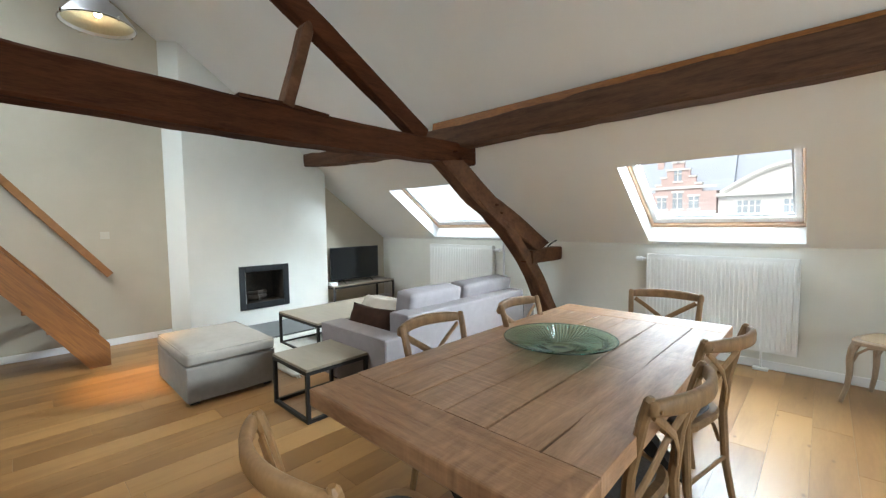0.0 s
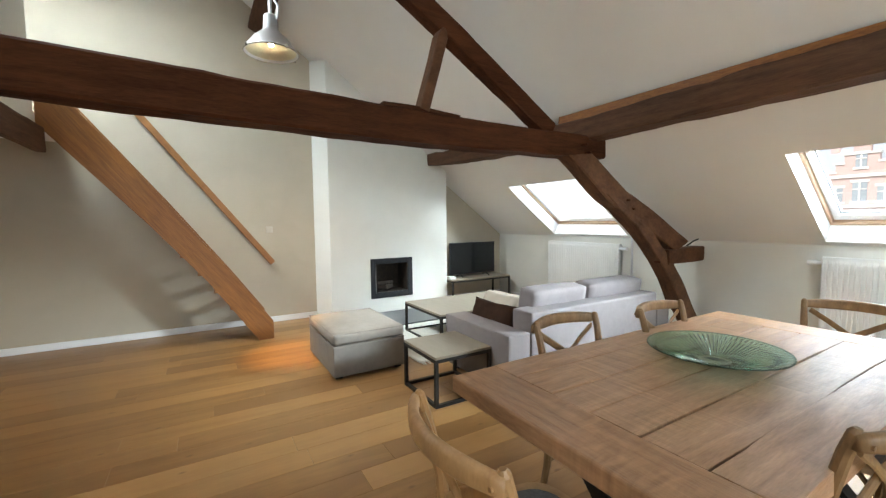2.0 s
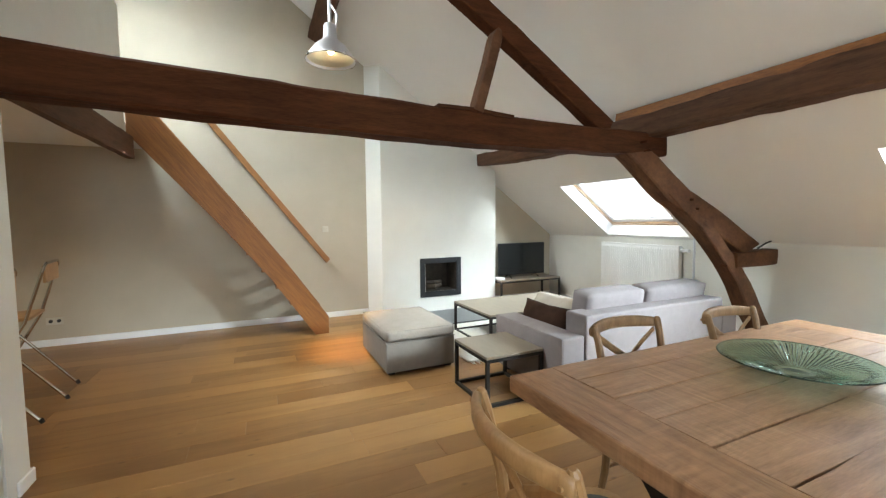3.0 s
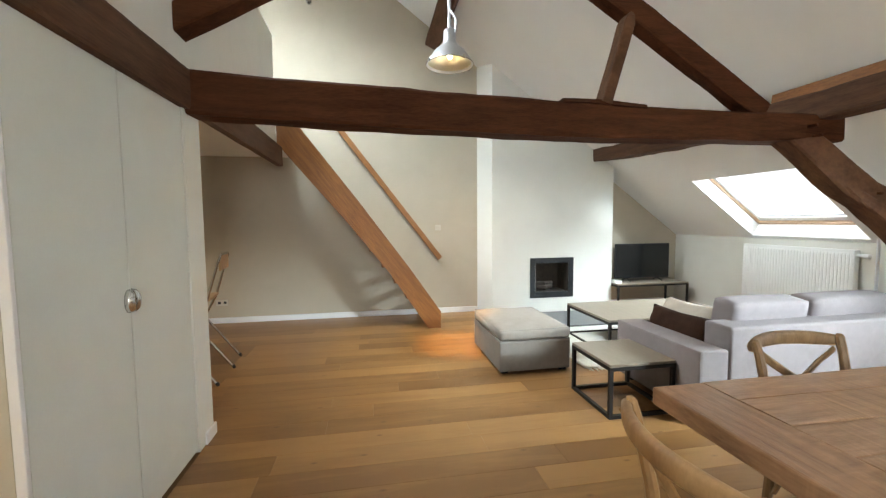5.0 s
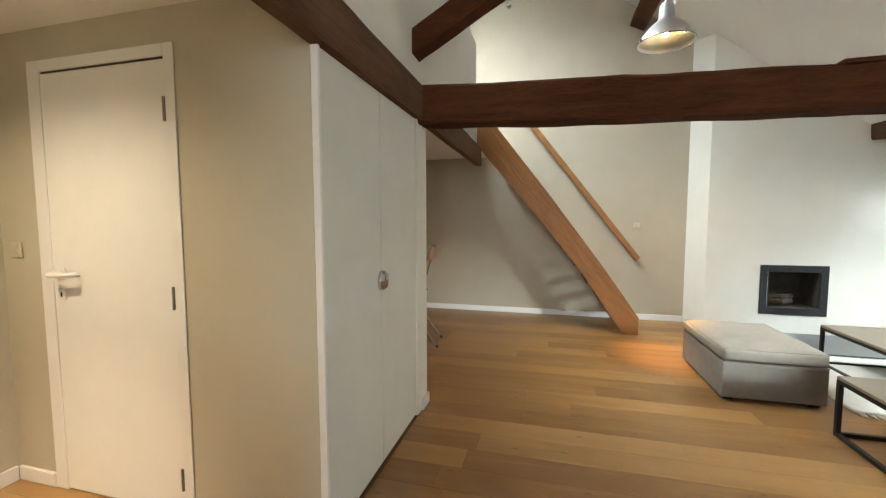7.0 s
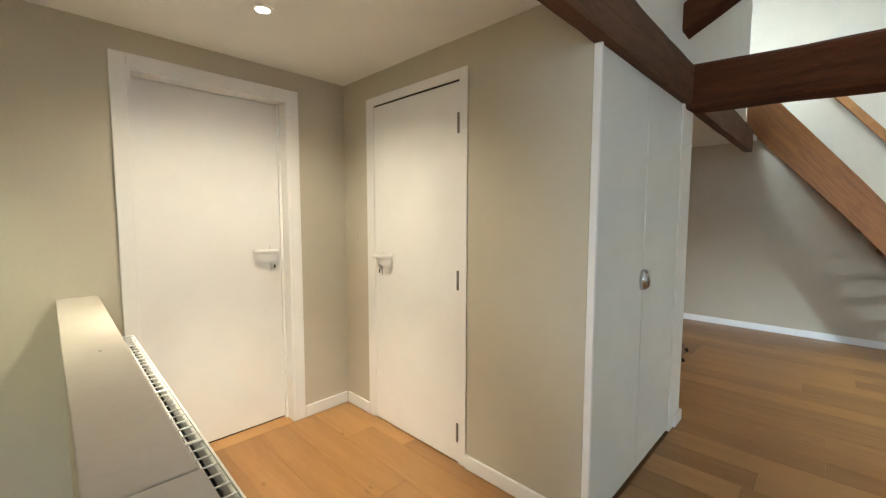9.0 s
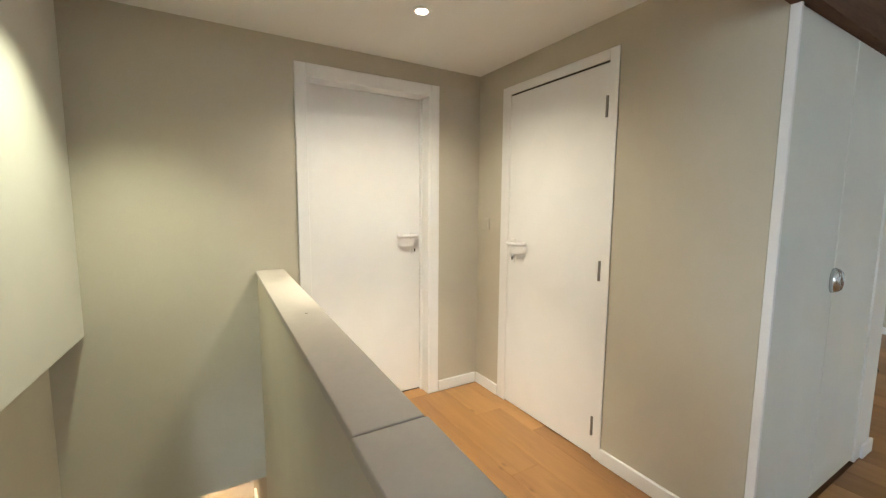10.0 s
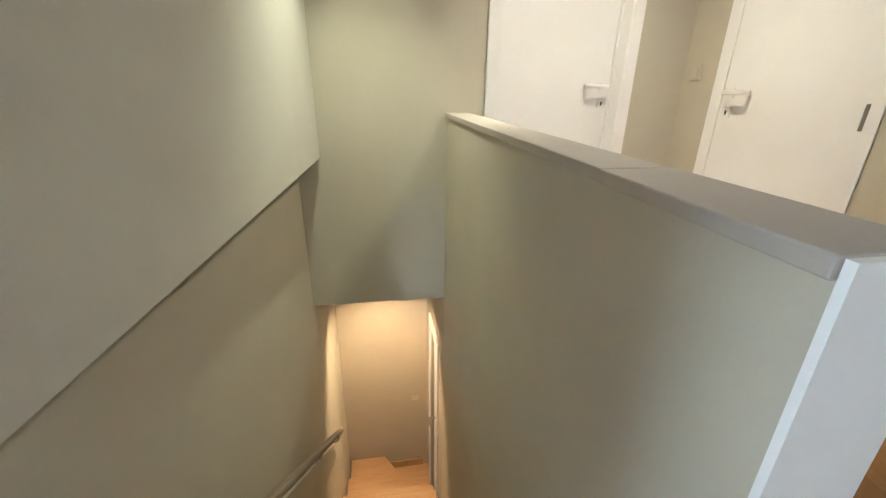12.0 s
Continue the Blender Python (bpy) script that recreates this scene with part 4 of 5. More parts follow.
spot = thing("wall_spotlight", pose(WEST, -0.74, 4.20), "small chrome wall spotlight high on the gable", "spotlight")
part("base", tube(bmesh.new(), [(0.001, 0, 0), (0.03, 0, 0)], 0.035, 14), CHROME, spot)
part("arm", tube(bmesh.new(), [(0.03, 0, 0), (0.12, 0.0, 0.05)], 0.01, 8), CHROME, spot)
part("head", tube(bmesh.new(), [(0.10, 0.0, 0.1), (0.16, 0.01, -0.04)], 0.035, 14), CHROME, spot)


def downlight(x, y, z):
    d = thing("downlight", pose(x, y, z), "small white recessed ceiling downlight, switched on", "downlight", "recessed downlights")
    part("ring", lathe(bmesh.new(), [(0.028, -0.001), (0.045, -0.001), (0.043, -0.006), (0.03, -0.008)], 24), GLOSS_WHITE, d)
    part("lens", lathe(bmesh.new(), [(0.0005, -0.004), (0.028, -0.004), (0.028, -0.001), (0.0005, -0.001)], 24), SPOT_GLOW, d, "glowing warm lens")


downlight(0.0, -2.13, 2.19)
downlight(1.14, -2.24, 2.19)
# added fitting, out of view, for the fill lamp under the loft
downlight(-3.5, -2.15, 2.19)
downlight(1.1, -3.25, -0.25)


def wall_plate(name, m, w, h, label, category, holes=0):
    s = thing(name, m, label, category)
    part("plate", boxed(-w / 2, w / 2, -h / 2, h / 2, 0.0005, 0.01, 0.003, 1), SWITCH, s)
    if holes:
        for k in range(holes):
            x = (k - (holes - 1) / 2) * 0.07
            part("socket_well", lathe(bmesh.new(), [(0.0005, 0.010), (0.019, 0.010), (0.019, 0.012), (0.0005, 0.0112)], 16, (x, 0, 0)), GAP_SHADE, s)
    else:
        part("rocker", boxed(-w * 0.3, w * 0.3, -h * 0.3, h * 0.3, 0.009, 0.014, 0.002, 1), SWITCH, s)


ON_WEST = Matrix(((0, 0, 1, WEST), (1, 0, 0, 0), (0, 1, 0, 0), (0, 0, 0, 1)))
wall_plate("light_switch", Matrix.Translation((0, 0.94, 1.235)) @ ON_WEST, 0.08, 0.08, "ivory light switch beside the stair", "switch")
wall_plate("power_socket", Matrix.Translation((0, -1.96, 0.275)) @ ON_WEST, 0.15, 0.08, "double ivory power socket low on the wall", "socket", 2)
wall_plate("light_switch", Matrix.Translation((-0.79 - WEST, -2.665, 1.18)) @ ON_WEST, 0.08, 0.08, "ivory light switch beside the landing doors", "switch")
wall_plate("light_switch", pose(0.80, -3.75, -1.95, 90, 0, 180), 0.08, 0.08, "ivory light switch in the lower hall", "switch")

# ---- dining table ----
TX, TY = (-0.682, 0.273), (0.965, 2.935)
tx, ty = (TX[0] + TX[1]) / 2, (TY[0] + TY[1]) / 2
table = thing("dining_table", pose(tx, ty, 0), "heavy weathered oak dining table with breadboard ends", "table")
w, l = (TX[1] - TX[0]) / 2, (TY[1] - TY[0]) / 2
for s in (-1, 1):
    y0, y1 = sorted((s * l, s * (l - 0.20)))
    part("breadboard_end", boxed(-w, w, y0, y1, 0.686, 0.748, 0.007, 2), TABLE_X, table, "cross board closing the table end")
xs = [-w, -w + 0.148, -w + 0.316, -w + 0.468, -w + 0.628, -w + 0.80, w]
rnd = random.Random(5)


def table_board(x0, x1, y0, y1, top):
    """A hewn board whose long edges part from their neighbours here and there, so that the joint opens into a crack."""
    bm, loops, steps = bmesh.new(), [], 36
    seeds = rnd.uniform(0, 50), rnd.uniform(0, 50)
    for k in range(steps + 1):
        y = y0 + (y1 - y0) * k / steps
        gap = [0.0001 + 0.0040 * max(0.0, min(1.0, 4.0 * noise.noise(Vector((q, y * 1.9, 0))) + 0.2)) for q in seeds]
        z = top + 0.0012 * noise.noise(Vector((seeds[0], y * 4, 5)))
        a, b = x0 + gap[0], x1 - gap[1]
        c = 0.0016
        loops.append([(a, y, 0.69), (a, y, z - c), (a + c, y, z), ((a + b) / 2, y, z + 0.0006), (b - c, y, z), (b, y, z - c), (b, y, 0.69)])
    return loft(bm, loops)


for i in range(6):
    cuts = [-l + 0.20, l - 0.20] if i in (0, 1, 2, 3) else [-l + 0.20, rnd.uniform(-0.45, 0.35), l - 0.20]
    for a, b in zip(cuts, cuts[1:]):
        part("board", table_board(xs[i], xs[i + 1], a + 0.0001, b - 0.0001, 0.748 + rnd.uniform(-0.002, 0.001)), TABLE, table)
# dark sheet below the boards paints the shade seen through open joints
part("crack_filling", boxed(-w + 0.02, w - 0.02, -l + 0.15, l - 0.15, 0.7, 0.733), GAP_SHADE, table, "dark sheet for the shade in the open joints")
part("underframe", boxed(-w + 0.06, w - 0.06, -l + 0.1, l - 0.1, 0.655, 0.684), TABLE, table)
for s in (-1, 1):
    for k in (-1, 1):
        bm = bmesh.new()
        a, b = Vector((k * 0.30, s * 0.62, 0.655)), Vector((-k * 0.30, s * 0.62, 0.0))
        off = Vector((0.05, 0, 0))
        d = Vector((0, 0.04 + 0.001 * k, 0))
        loft(bm, [[tuple(p + off * i + d * j + Vector((0, 0.003 * k, 0))) for i, j in ((-1, -1), (1, -1), (1, 1), (-1, 1))] for p in (a, b)])
        part("leg", bm, BLACK_STEEL, table, "slanting black steel leg")

bowl = thing("glass_bowl", pose(-0.228, 1.93, 0.7485), "wide sea-green ribbed glass bowl on the dining table", "bowl")
bm = bmesh.new()
loops = []
n = 144
prof_out = [(0.045, 0.0), (0.06, 0.002), (0.115, 0.018), (0.18, 0.039), (0.244, 0.058)]
prof_in = [(0.242, 0.063), (0.177, 0.045), (0.112, 0.025), (0.055, 0.010), (0.0008, 0.009)]
for k in range(n):
    a = 2 * math.pi * k / n
    rib = 1.0 + (0.05 if k % 2 else -0.04)
    loops.append([(r * math.cos(a), r * math.sin(a), z * (rib if 0.08 < r < 0.233 else 1.0)) for r, z in [(0.0008, 0.002)] + prof_out + prof_in])
loft(bm, loops, closed=True)
bo = part("bowl", bm, BOWL_GLASS, bowl)
rim = tube(bmesh.new(), [(0.2435 * math.cos(a), 0.2435 * math.sin(a), 0.061) for a in (2 * math.pi * k / 72 for k in range(72))], 0.0032, 6, closed=True)
part("rim", rim, BOWL_GLASS, bowl, "pale thick glass rim")


# ---- cross-back chairs ----
def cross_back_chair(m, label, wood, seat):
    """Faces +y; the back stands at -y. Base at the floor, under the seat's middle."""
    c = thing("dining_chair", m, label, "chair", "cross-back dining chairs")
    H = 0.865
    bm = bmesh.new()
    loops = []
    for z, f in ((0.435, 0.95), (0.44, 1.0), (0.462, 1.0), (0.47, 0.96)):
        loops.append([(f * 0.225 * math.copysign(abs(math.cos(a)) ** 0.55, math.cos(a)) * (1.0 + 0.06 * math.sin(a)), f * 0.205 * math.copysign(abs(math.sin(a)) ** 0.55, math.sin(a)), z) for a in (2 * math.pi * k / 28 for k in range(28))])
    part("seat_frame", loft(bm, loops), wood, c)
    bm = bmesh.new()
    loops = []
    for z, f in ((0.468, 0.84), (0.474, 0.83), (0.4765, 0.7)):
        loops.append([(f * 0.225 * math.copysign(abs(math.cos(a)) ** 0.6, math.cos(a)), f * 0.205 * math.copysign(abs(math.sin(a)) ** 0.6, math.sin(a)), z) for a in (2 * math.pi * k / 28 for k in range(28))])
    part("seat", loft(bm, loops), seat, c, "woven seat panel")
    for s in (-1, 1):
        part("front_leg", tube(bmesh.new(), [(s * 0.172, 0.16, 0.445), (s * 0.184, 0.174, 0.40), (s * 0.190, 0.182, 0.32), (s * 0.188, 0.180, 0.22), (s * 0.194, 0.188, 0.12), (s * 0.208, 0.205, 0.04), (s * 0.214, 0.212, 0.0)], [0.021, 0.022, 0.021, 0.018, 0.016, 0.015, 0.014], 9), wood, c)
        part("back_post", tube(bmesh.new(), [(s * 0.19, -0.245, 0.0), (s * 0.182, -0.205, 0.22), (s * 0.178, -0.19, 0.45), (s * 0.186, -0.205, 0.62), (s * 0.196, -0.245, 0.80), (s * 0.199, -0.262, H - 0.012), (s * 0.199, -0.264, H)], [0.014, 0.017, 0.019, 0.018, 0.016, 0.016, 0.008], 9), wood, c)
        part("stay", tube(bmesh.new(), [(s * 0.186, 0.165, 0.31), (s * 0.182, 0.145, 0.37), (s * 0.172, 0.10, 0.415), (s * 0.168, 0.02, 0.436)], 0.009, 7), wood, c, "bent wood stay under the seat")
        part("stay", tube(bmesh.new(), [(s * 0.176, 0.176, 0.31), (s * 0.155, 0.172, 0.37), (s * 0.11, 0.166, 0.415), (s * 0.03, 0.162, 0.436)], 0.009, 7), wood, c, "bent wood stay under the seat")
        part("stay", tube(bmesh.new(), [(s * 0.180, -0.180, 0.30), (s * 0.176, -0.155, 0.37), (s * 0.172, -0.11, 0.415), (s * 0.168, -0.04, 0.436)], 0.009, 7), wood, c, "bent wood stay under the seat")
        a = [(s * 0.178, -0.20, 0.50), (s * 0.10, -0.228, 0.60), (0.0, -0.247 - 0.006 * s, 0.685), (-s * 0.10, -0.262, 0.755), (-s * 0.175, -0.262, 0.805)]
        part("cross_slat", tube(bmesh.new(), a, 0.015, 8, 0.45), wood, c, "bent crossing slat")
    part("rear_stretcher", tube(bmesh.new(), [(-0.182, -0.205, 0.24), (0.182, -0.205, 0.24)], 0.009, 8), wood, c)
    loops = []
    for k in range(17):
        f = k / 16 * 2 - 1
        x, y = f * 0.212, -0.262 - 0.068 * (1 - f * f) - 0.004
        hh = 0.027 * (1 - 0.28 * f ** 4)
        zc = H - 0.030 + 0.006 * (1 - f * f)
        ty2 = 0.3 * f
        nrm = Vector((ty2, -1, 0)).normalized() * 0.0135
        loops.append([(x + nrm.x * i, y + nrm.y * i, zc + hh * j) for i, j in ((-1, -0.55), (-0.8, -0.85), (-0.4, -1), (0.4, -1), (0.8, -0.85), (1, -0.55), (1, 0.55), (0.8, 0.85), (0.4, 1), (-0.4, 1), (-0.8, 0.85), (-1, 0.55))])
    part("top_rail", loft(bmesh.new(), loops), wood, c, "wide bent top rail", True)
    for s in (-1, 1):
        part("bolt", lathe(bmesh.new(), [(0.0005, -0.003), (0.006, -0.003), (0.006, 0.003), (0.0005, 0.003)], 10), wood, c).matrix_local = pose(s * 0.198, -0.290, H - 0.034, 90)
    return c


def seat_at(back, facing):
    """The pose of a chair whose top rail's middle lies at back and which faces that way (degrees from +y)."""
    return pose(back[0], back[1], 0, 0, 0, facing) @ pose(0, 0.285, 0)


first = cross_back_chair(seat_at((-0.775, 1.66), -90), "limed oak cross-back chair pushed under the table", CHAIR, SEAT_DARK)
copy_thing(first, seat_at((-0.70, 2.31), -88))
copy_thing(first, seat_at((-0.125, 3.17), 178 + 9))
copy_thing(first, seat_at((0.345, 1.60), 90 - 6))
copy_thing(first, seat_at((0.36, 2.28), 90 - 12))
light = cross_back_chair(seat_at((-0.195, 0.640), -4), "light oak cross-back chair at the head of the table", CHAIR_L, SEAT_DARK)
cross_back_chair(pose(1.02, 4.42, 0, 0, 0, 66), "greyed oak cross-back chair with a rattan seat by the knee wall", CHAIR_G, SEAT_WOOD)

# ---- sofa ----
sofa = thing("sofa", pose(-2.06, 3.05, 0), "grey-lilac cotton sofa with thick arms and loose cushions", "sofa")
part("base", soft_box(bmesh.new(), -0.40, 0.40, -0.80, 0.80, 0.05, 0.30, 0.04, 0.0), SOFA, sofa)
part("backrest", boxed(0.22, 0.44, -0.797, 0.797, 0.05, 0.635, 0.018, 3), SOFA, sofa, "low upholstered sofa back")
for y0, y1 in ((-1.01, -0.80), (0.80, 1.01)):
    arm = part("arm", boxed(-0.44, 0.435, y0, y1, 0.05, 0.49, 0.016, 3), SOFA, sofa, "wide square-edged arm")
    ye = y0 + 0.004 if y0 < 0 else y1 - 0.004
    part("piping", tube(bmesh.new(), [(-0.435, ye, 0.07), (-0.435, ye, 0.484), (0.43, ye, 0.484), (0.43, ye, 0.07)], 0.005, 6), SOFA, arm)
for y0, y1 in ((-0.79, -0.005), (0.005, 0.79)):
    part("seat_cushion", soft_box(bmesh.new(), -0.43, 0.21, y0, y1, 0.30, 0.45, 0.05, 0.03, 9), SOFA, sofa, "", True)
    bm = soft_box(bmesh.new(), -0.09, 0.09, y0 + (0.15 if y0 < -0.5 else 0.01), y1 - 0.01, -0.17, 0.17, 0.022, 0.012, 9)
    part("back_cushion", bm, SOFA, sofa, "plump loose back cushion", True).matrix_local = pose(0.19, 0, 0.595, 0, 9, 0)
for x in (-0.36, 0.36):
    for y in (-0.92, 0.92):
        part("foot", boxed(x - 0.03, x + 0.03, y - 0.03, y + 0.03, 0.0, 0.056, 0.004, 1), BLACK_STEEL, sofa)


def cushion(m, material, label, size=0.44, wide=1.0):
    bm = bmesh.new()
    n = 15
    grid = {}
    for s in (-1, 1):
        for i in range(n):
            for j in range(n):
                u, v = i / (n - 1) * 2 - 1, j / (n - 1) * 2 - 1
                edge = i in (0, n - 1) or j in (0, n - 1)
                if edge and s == 1:
                    grid[s, i, j] = grid[-1, i, j]
                    continue
                pull = 1 - 0.10 * (1 - abs(u)) * abs(v) ** 3 - 0.10 * (1 - abs(v)) * abs(u) ** 3
                h = s * 0.065 * (max(0.0, (1 - u * u) * (1 - v * v))) ** 0.42
                h += 0.008 * noise.noise(Vector((u * 2.5, v * 2.5, s * 3)))
                if edge:
                    h = 0
                grid[s, i, j] = bm.verts.new((u * size * wide / 2 * pull, h, v * size / 2 * pull))
        for i in range(n - 1):
            for j in range(n - 1):
                bm.faces.new([grid[s, a, b] for a, b in ((i, j), (i + 1, j), (i + 1, j + 1), (i, j + 1))])
    ob = tagged(part("cushion", bm, material, smooth=True), label, "cushion", "scatter cushions on the sofa")
    ob.matrix_world = m


cushion(pose(-2.16, 2.305, 0.485, -22, 0, 2), BROWN, "dark brown velvet scatter cushion slumped against the sofa arm", 0.29, 2.05)
cushion(pose(-2.24, 2.44, 0.52, -30, 0, 2), CREAM_CLOTH, "ecru cloth scatter cushion behind a brown one", 0.34, 1.6)

# ---- ottoman ----
ot = thing("ottoman", pose(-3.145, 1.395, 0), "grey linen storage ottoman with a soft lid cushion", "ottoman")
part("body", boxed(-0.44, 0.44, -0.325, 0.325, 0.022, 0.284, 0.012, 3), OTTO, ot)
part("lid_cushion", soft_box(bmesh.new(), -0.442, 0.442, -0.327, 0.327, 0.289, 0.388, 0.032, 0.030, 27), OTTO_LIT, ot, "soft padded lid", True)
part("lid_piping", tube(bmesh.new(), [(x, y, 0.380) for x, y in ((-0.432, -0.317), (0.432, -0.317), (0.432, 0.317), (-0.432, 0.317))], 0.005, 6, closed=True), OTTO_LIT, ot)
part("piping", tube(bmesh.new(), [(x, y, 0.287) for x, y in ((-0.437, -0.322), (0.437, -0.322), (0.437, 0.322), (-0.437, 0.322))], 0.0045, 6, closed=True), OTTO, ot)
for x in (-0.38, 0.38):
    for y in (-0.27, 0.27):
        part("foot", boxed(x - 0.03, x + 0.03, y - 0.03, y + 0.03, 0.0, 0.035), BLACK_STEEL, ot)


# ---- steel-framed low tables ----
def low_table(name, x0, x1, y0, y1, h, label, category, rails=True):
    cx, cy = (x0 + x1) / 2, (y0 + y1) / 2
    t = thing(name, pose(cx, cy, 0), label, category, "low tables with black steel frames")
    a, b, r = (x1 - x0) / 2, (y1 - y0) / 2, 0.0125
    part("tabletop", boxed(-a, a, -b, b, h - 0.02, h, 0.003, 1), TOP_STONE, t, "taupe veneered top")
    for sx in (-1, 1):
        for sy in (-1, 1):
            part("leg", boxed(sx * (a - r) - r, sx * (a - r) + r, sy * (b - r) - r, sy * (b - r) + r, 0.0, h - 0.046), BLACK_STEEL, t)
    for z in ((h - 0.045, h - 0.0205), (0.0, 0.024)) if rails else ((h - 0.045, h - 0.0205),):
        for s in (-1, 1):
            low = z[0] == 0.0
            g = 2 * r if low else 0.0
            part("rail", boxed(-a + g, a - g, s * (b - r) - r, s * (b - r) + r, z[0], z[1]), BLACK_STEEL, t)
            part("rail", boxed(s * (a - r) - r, s * (a - r) + r, -b + 2 * r, b - 2 * r, z[0], z[1]), BLACK_STEEL, t)
    return t


low_table("side_table", -2.335, -1.82, 1.54, 2.03, 0.372, "square side table with taupe top on a black steel frame", "side table")
low_table("coffee_table", -3.78, -2.93, 2.24, 3.62, 0.362, "large coffee table with taupe top on a black steel frame", "coffee table")
low_table("tv_bench", -5.12, -4.65, 3.47, 4.62, 0.40, "long low television bench on a black steel frame", "tv bench", False)

tv = thing("television", pose(-4.90, 4.03, 0.40), "black flat-screen television switched off on the bench", "television")
part("body", boxed(-0.03, 0.005, -0.45, 0.45, 0.045, 0.565, 0.006, 2), TV_BLACK, tv)
part("screen", boxed(0.0045, 0.0075, -0.438, 0.438, 0.066, 0.553), SCREEN, tv, "dark reflective screen")
for s in (-1, 1):
    bm = tube(bmesh.new(), [(0.10, s * 0.265, 0.008), (-0.01, s * 0.255, 0.05), (-0.10, s * 0.265, 0.008)], 0.008, 6)
    part("foot", bm, TV_BLACK, tv)
bk = thing("book_stack", pose(-4.80, 3.53, 0.40), "two pale books lying on the television bench", "books")
for z, g in ((0.0, 0.0), (0.022, 0.012)):
    part("book", boxed(-0.08 + g, 0.08 - g, -0.055, 0.055, z, z + 0.02, 0.002, 1), GLOSS_WHITE, bk)

rug = thing("rug", pose(-3.35, 2.75, 0), "white wool rug with a knotted fringe under the coffee table", "rug")
bm = bmesh.new()
n, mrows = 40, 48
g = [[bm.verts.new((-0.64 + 1.28 * i / n, -0.88 + 1.76 * j / mrows, 0.010 + 0.004 * noise.noise(Vector((i * 0.3, j * 0.3, 1))))) for j in range(mrows + 1)] for i in range(n + 1)]
for i in range(n):
    for j in range(mrows):
        bm.faces.new((g[i][j], g[i + 1][j], g[i + 1][j + 1], g[i][j + 1]))
edge = [e for e in bm.edges if e.is_boundary]
r2 = bmesh.ops.extrude_edge_only(bm, edges=edge)
for v in [q for q in r2["geom"] if isinstance(q, bmesh.types.BMVert)]:
    v.co.z = 0.0008
part("weave", bm, RUG, rug, "", True)
bm = bmesh.new()
rnd = random.Random(9)
for k in range(88):
    y = -0.87 + 1.74 * k / 87
    for s in (-1, 1):
        tube(bm, [(s * 0.638, y, 0.008), (s * 0.67, y + rnd.uniform(-0.01, 0.01), 0.005), (s * rnd.uniform(0.71, 0.75), y + rnd.uniform(-0.02, 0.02), 0.005)], 0.0045, 4)
part("fringe", bm, RUG, rug, "knotted white fringe")["kind"] = "stuff"


# ---- folding bar chairs under the loft ----
def folding_chair(m):
    c = thing("folding_chair", m, "folding bar chair with chrome tube frame and pale wooden seat", "chair", "folding bar chairs")
    for s in (-1, 1):
        x = s * 0.20
        part("front_tube", tube(bmesh.new(), [(x, 0.26, 0.0), (x, 0.02, 0.40), (x * 0.97, -0.10, 0.62), (x * 0.95, -0.21, 0.98)], 0.011, 8), CHROME, c)
        part("rear_tube", tube(bmesh.new(), [(x * 0.88, -0.30, 0.0), (x * 0.88, 0.0, 0.42), (x * 0.88, 0.17, 0.64)], 0.011, 8), CHROME, c)
        for y in (0.26, -0.30):
            part("foot_cap", tube(bmesh.new(), [(x * (1 if y > 0 else 0.88), y, 0.0), (x * (1 if y > 0 else 0.88), y - 0.012 * (1 if y > 0 else -1), 0.03)], 0.014, 8), BLACK_STEEL, c)
    arch = [(-0.19, -0.21, 0.98), (-0.185, -0.222, 1.02), (-0.15, -0.228, 1.045), (0.15, -0.228, 1.045), (0.185, -0.222, 1.02), (0.19, -0.21, 0.98)]
    part("top_tube", tube(bmesh.new(), arch, 0.011, 8), CHROME, c)
    part("backrest", boxed(-0.18, 0.18, -0.226, -0.208, 0.90, 1.035, 0.006, 2), CHAIR_L, c, "pale curved wooden back panel")
    part("seat", boxed(-0.185, 0.185, -0.13, 0.20, 0.63, 0.655, 0.01, 2), CHAIR_L, c, "pale wooden seat")
    part("foot_rest", tube(bmesh.new(), [(-0.2, 0.11, 0.25), (0.2, 0.11, 0.25)], 0.009, 8), CHROME, c)


folding_chair(pose(-3.48, -1.58, 0, 0, 0, 188))
folding_chair(pose(-2.74, -1.54, 0, 0, 0, 184))


# ---- facades across the street ----
def facade_window(parent, x, y, z, w, h):
    part("window", boxed(x - w / 2, x + w / 2, y - 0.04, y + 0.02, z, z + h), FAR_GLASS, parent, "far window paled by haze")
    for a, b, c, d2 in ((x - w / 2 - 0.12, x + w / 2 + 0.12, z + h, z + h + 0.22), (x - w / 2 - 0.12, x + w / 2 + 0.12, z - 0.18, z), (x - 0.05, x + 0.05, z, z + h), (x - w / 2, x + w / 2, z + h * 0.62, z + h * 0.62 + 0.08)):
        part("surround", boxed(a, b, y - 0.10, y - 0.02, c, d2), STONE, parent)


FY = 45.0
house = thing("brick_house", pose(0, 0, -11), "red brick house with a stepped gable across the street", "house")
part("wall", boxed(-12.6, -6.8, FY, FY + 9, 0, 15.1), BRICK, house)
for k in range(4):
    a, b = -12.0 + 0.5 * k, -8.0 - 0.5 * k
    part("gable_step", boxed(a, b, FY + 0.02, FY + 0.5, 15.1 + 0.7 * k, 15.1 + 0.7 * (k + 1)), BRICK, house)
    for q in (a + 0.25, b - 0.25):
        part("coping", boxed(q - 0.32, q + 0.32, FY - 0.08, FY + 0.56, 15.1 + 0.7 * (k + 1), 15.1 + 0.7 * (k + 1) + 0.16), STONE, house)
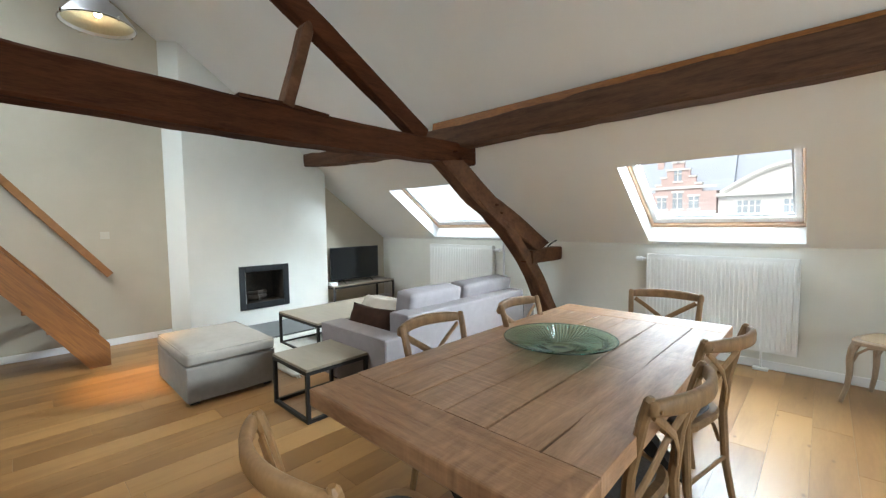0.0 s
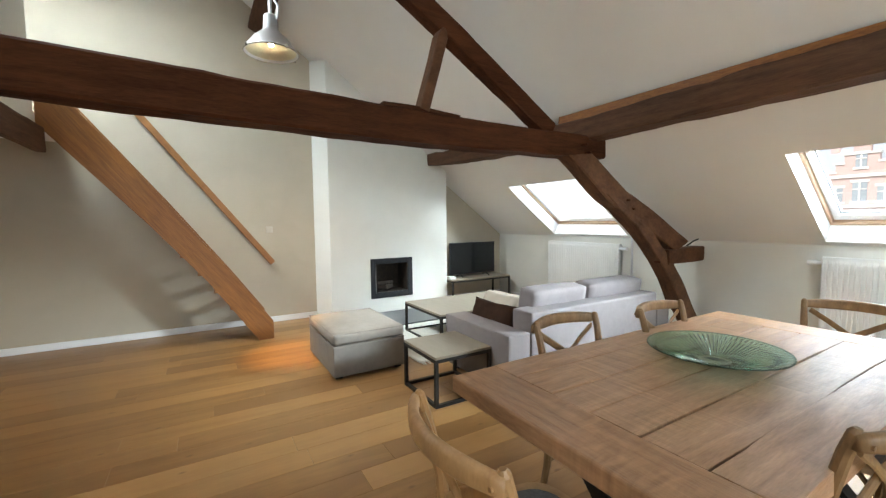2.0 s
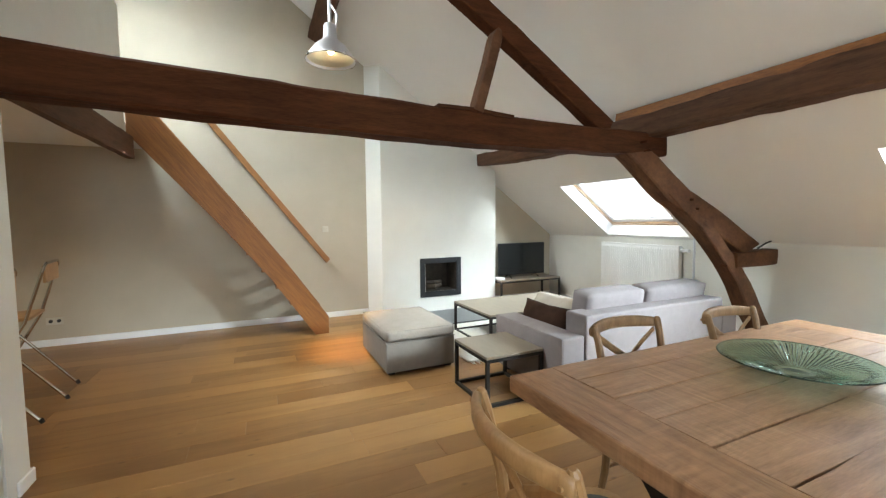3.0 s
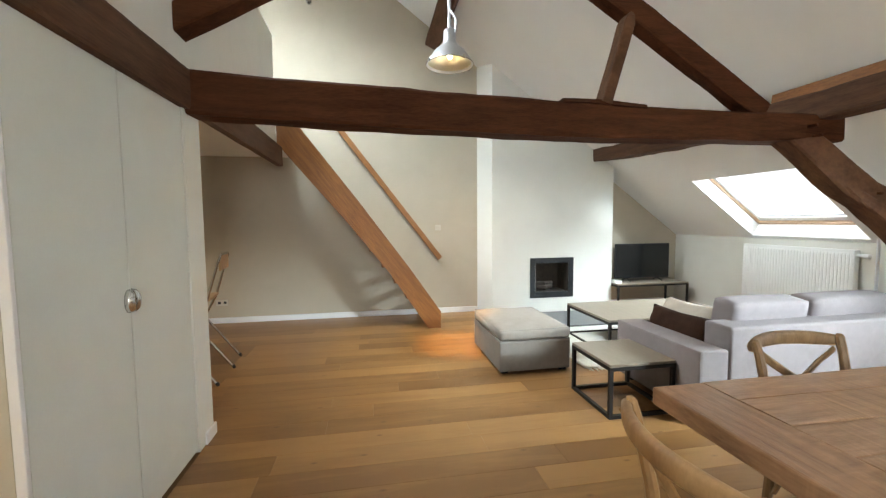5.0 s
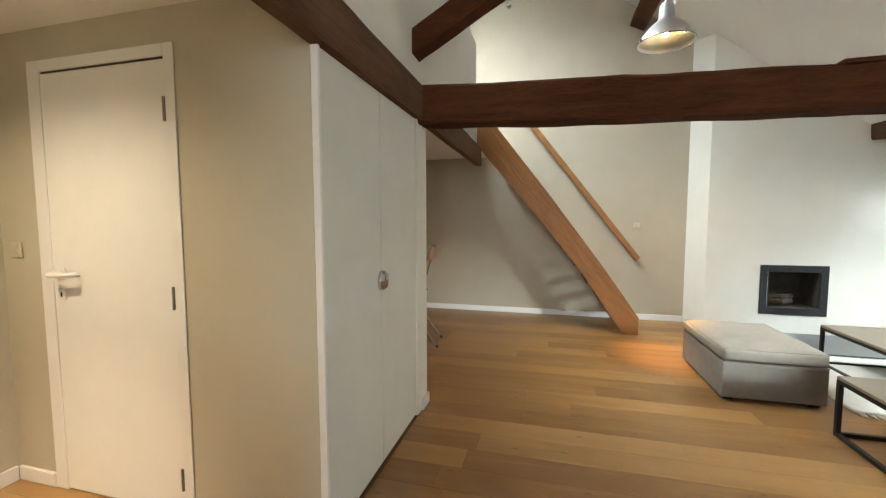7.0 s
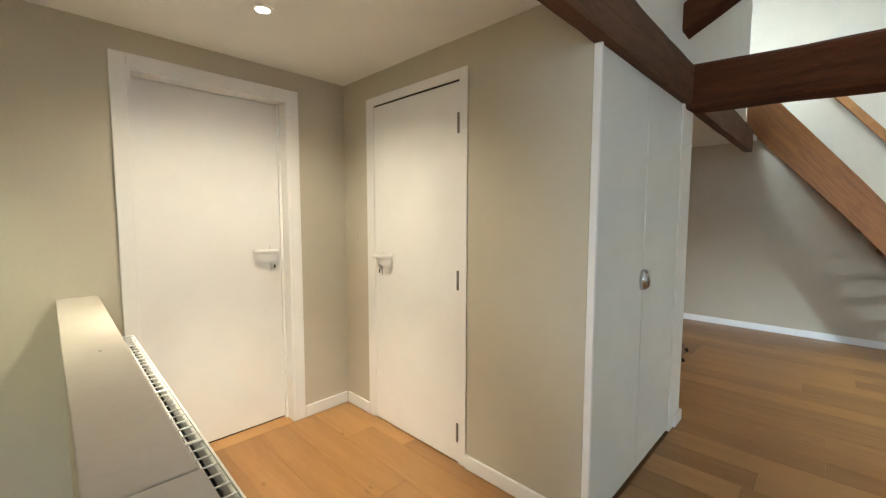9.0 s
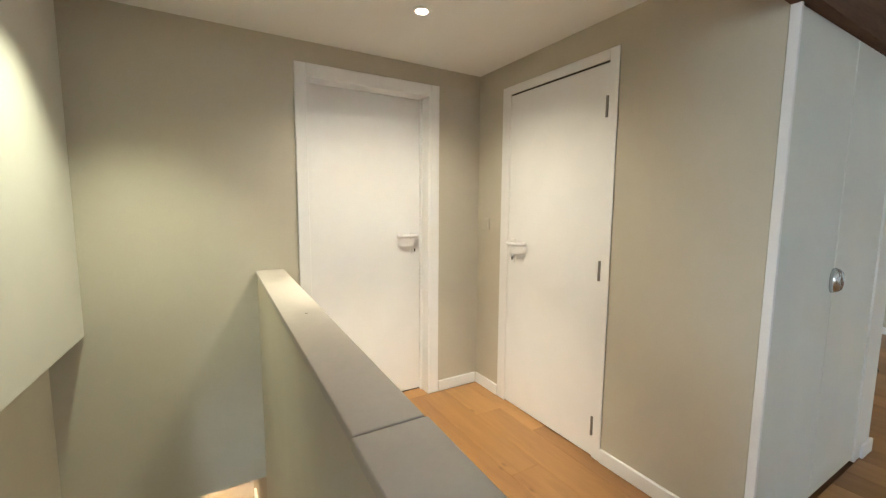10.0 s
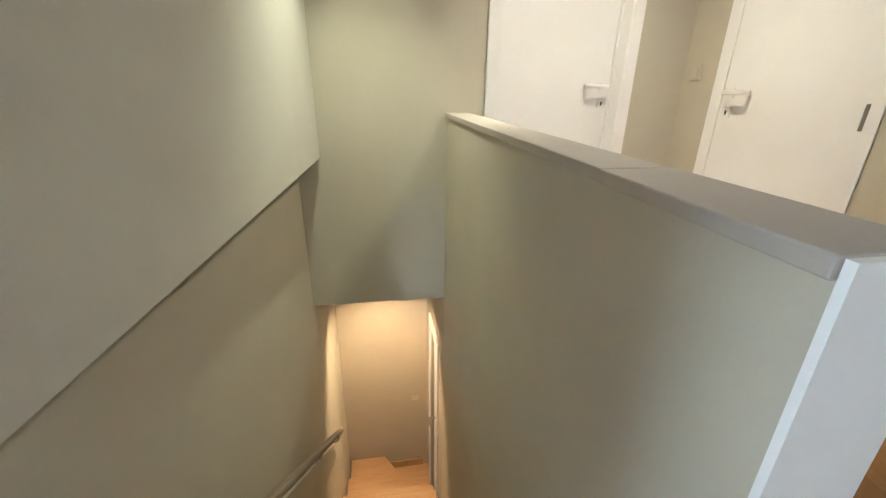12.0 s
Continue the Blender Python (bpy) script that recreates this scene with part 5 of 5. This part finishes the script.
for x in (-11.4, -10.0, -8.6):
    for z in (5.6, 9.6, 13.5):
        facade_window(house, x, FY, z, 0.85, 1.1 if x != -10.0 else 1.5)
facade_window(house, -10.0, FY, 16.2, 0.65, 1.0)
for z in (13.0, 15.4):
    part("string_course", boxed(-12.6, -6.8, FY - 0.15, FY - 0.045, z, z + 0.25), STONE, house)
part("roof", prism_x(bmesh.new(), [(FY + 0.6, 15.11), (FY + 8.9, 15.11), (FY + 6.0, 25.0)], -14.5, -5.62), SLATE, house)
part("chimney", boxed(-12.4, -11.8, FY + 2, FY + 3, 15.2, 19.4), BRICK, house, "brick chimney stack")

villa = thing("stone_mansion", pose(0, 0, -11), "pale limestone mansion with a curved pediment and slate roof", "house")
part("wall", boxed(-6.7, 16.0, FY + 0.4, FY + 12, 0, 14.5), STONE, villa)
part("cornice", boxed(-6.8, 16.1, FY - 0.05, FY + 0.39, 14.5, 14.8), STONE, villa)
bm = bmesh.new()
arc = [(-6.5 + 11.0 * k / 16, 14.81 + 2.35 * math.sin(math.pi * k / 16)) for k in range(17)]
prism_y(bm, arc, FY + 0.3, FY + 0.9)
part("pediment", bm, STONE, villa, "segmental stone pediment")
part("pediment_moulding", tube(bmesh.new(), [(x, FY + 0.2, z) for x, z in arc], 0.22, 6), STONE, villa)
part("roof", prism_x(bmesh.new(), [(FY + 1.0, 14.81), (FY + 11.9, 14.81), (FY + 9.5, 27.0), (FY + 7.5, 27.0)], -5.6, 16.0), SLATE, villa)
for x in (-4.85, -3.95, -1.6, -0.7, 1.6, 2.5, 5.0, 5.9, 8.5, 11.0, 13.5):
    for z in (4.6, 8.7, 12.7):
        facade_window(villa, x, FY + 0.4, z, 0.75, 1.35)

row = thing("terraced_house", pose(-26.0, 0, -11), "pale rendered terraced house with slate roof", "house")
part("wall", boxed(-22, 13.2, FY + 1, FY + 9, 0, 10.8), STONE, row)
part("roof", prism_x(bmesh.new(), [(FY + 0.8, 10.8), (FY + 9.2, 10.8), (FY + 5, 13.0)], -22, 13.2), SLATE, row)
for k in range(15):
    for z in (4.4, 8.0):
        facade_window(row, -20.5 + 2.3 * k, FY + 1, z, 0.95, 1.7)
bm = boxed(-400, 400, 5.6, 800, -11.4, -11)
structure("ground", bm, GROUND, "grey asphalt street far below the attic", "ground")

# ---- floor planks ----
meshes = {}
rnd = random.Random(3)
PW = 0.185
xk = WEST + 0.017
while xk < EAST - 0.02:
    x1 = min(xk + PW, EAST)
    ylow = SOUTH + 0.016 if x1 < 0.484 else -0.445
    if -2.03 < xk < -0.95:
        ylow = -0.998
    y = ylow
    firstlen = 0.05 * rnd.randrange(6, 34)
    while y < KNEE - 0.017:
        length = firstlen or 0.05 * rnd.randrange(22, 44)
        firstlen = 0
        y2 = min(y + length, KNEE - 0.016)
        key = (round(x1 - xk, 3), round(y2 - y, 3))
        if key not in meshes:
            bm = boxed(0.0003, key[0] - 0.0003, 0.0003, key[1] - 0.0003, -0.02, 0.0, 0.0009, 1)
            me = bpy.data.meshes.new("plank")
            bmesh.ops.recalc_face_normals(bm, faces=bm.faces)
            bm.to_mesh(me)
            bm.free()
            me.materials.append(OAK)
            meshes[key] = me
        ob = new("plank", meshes[key])
        ob.parent = floor
        ob.location = (xk, y, 0)
        y = y2
    xk = x1
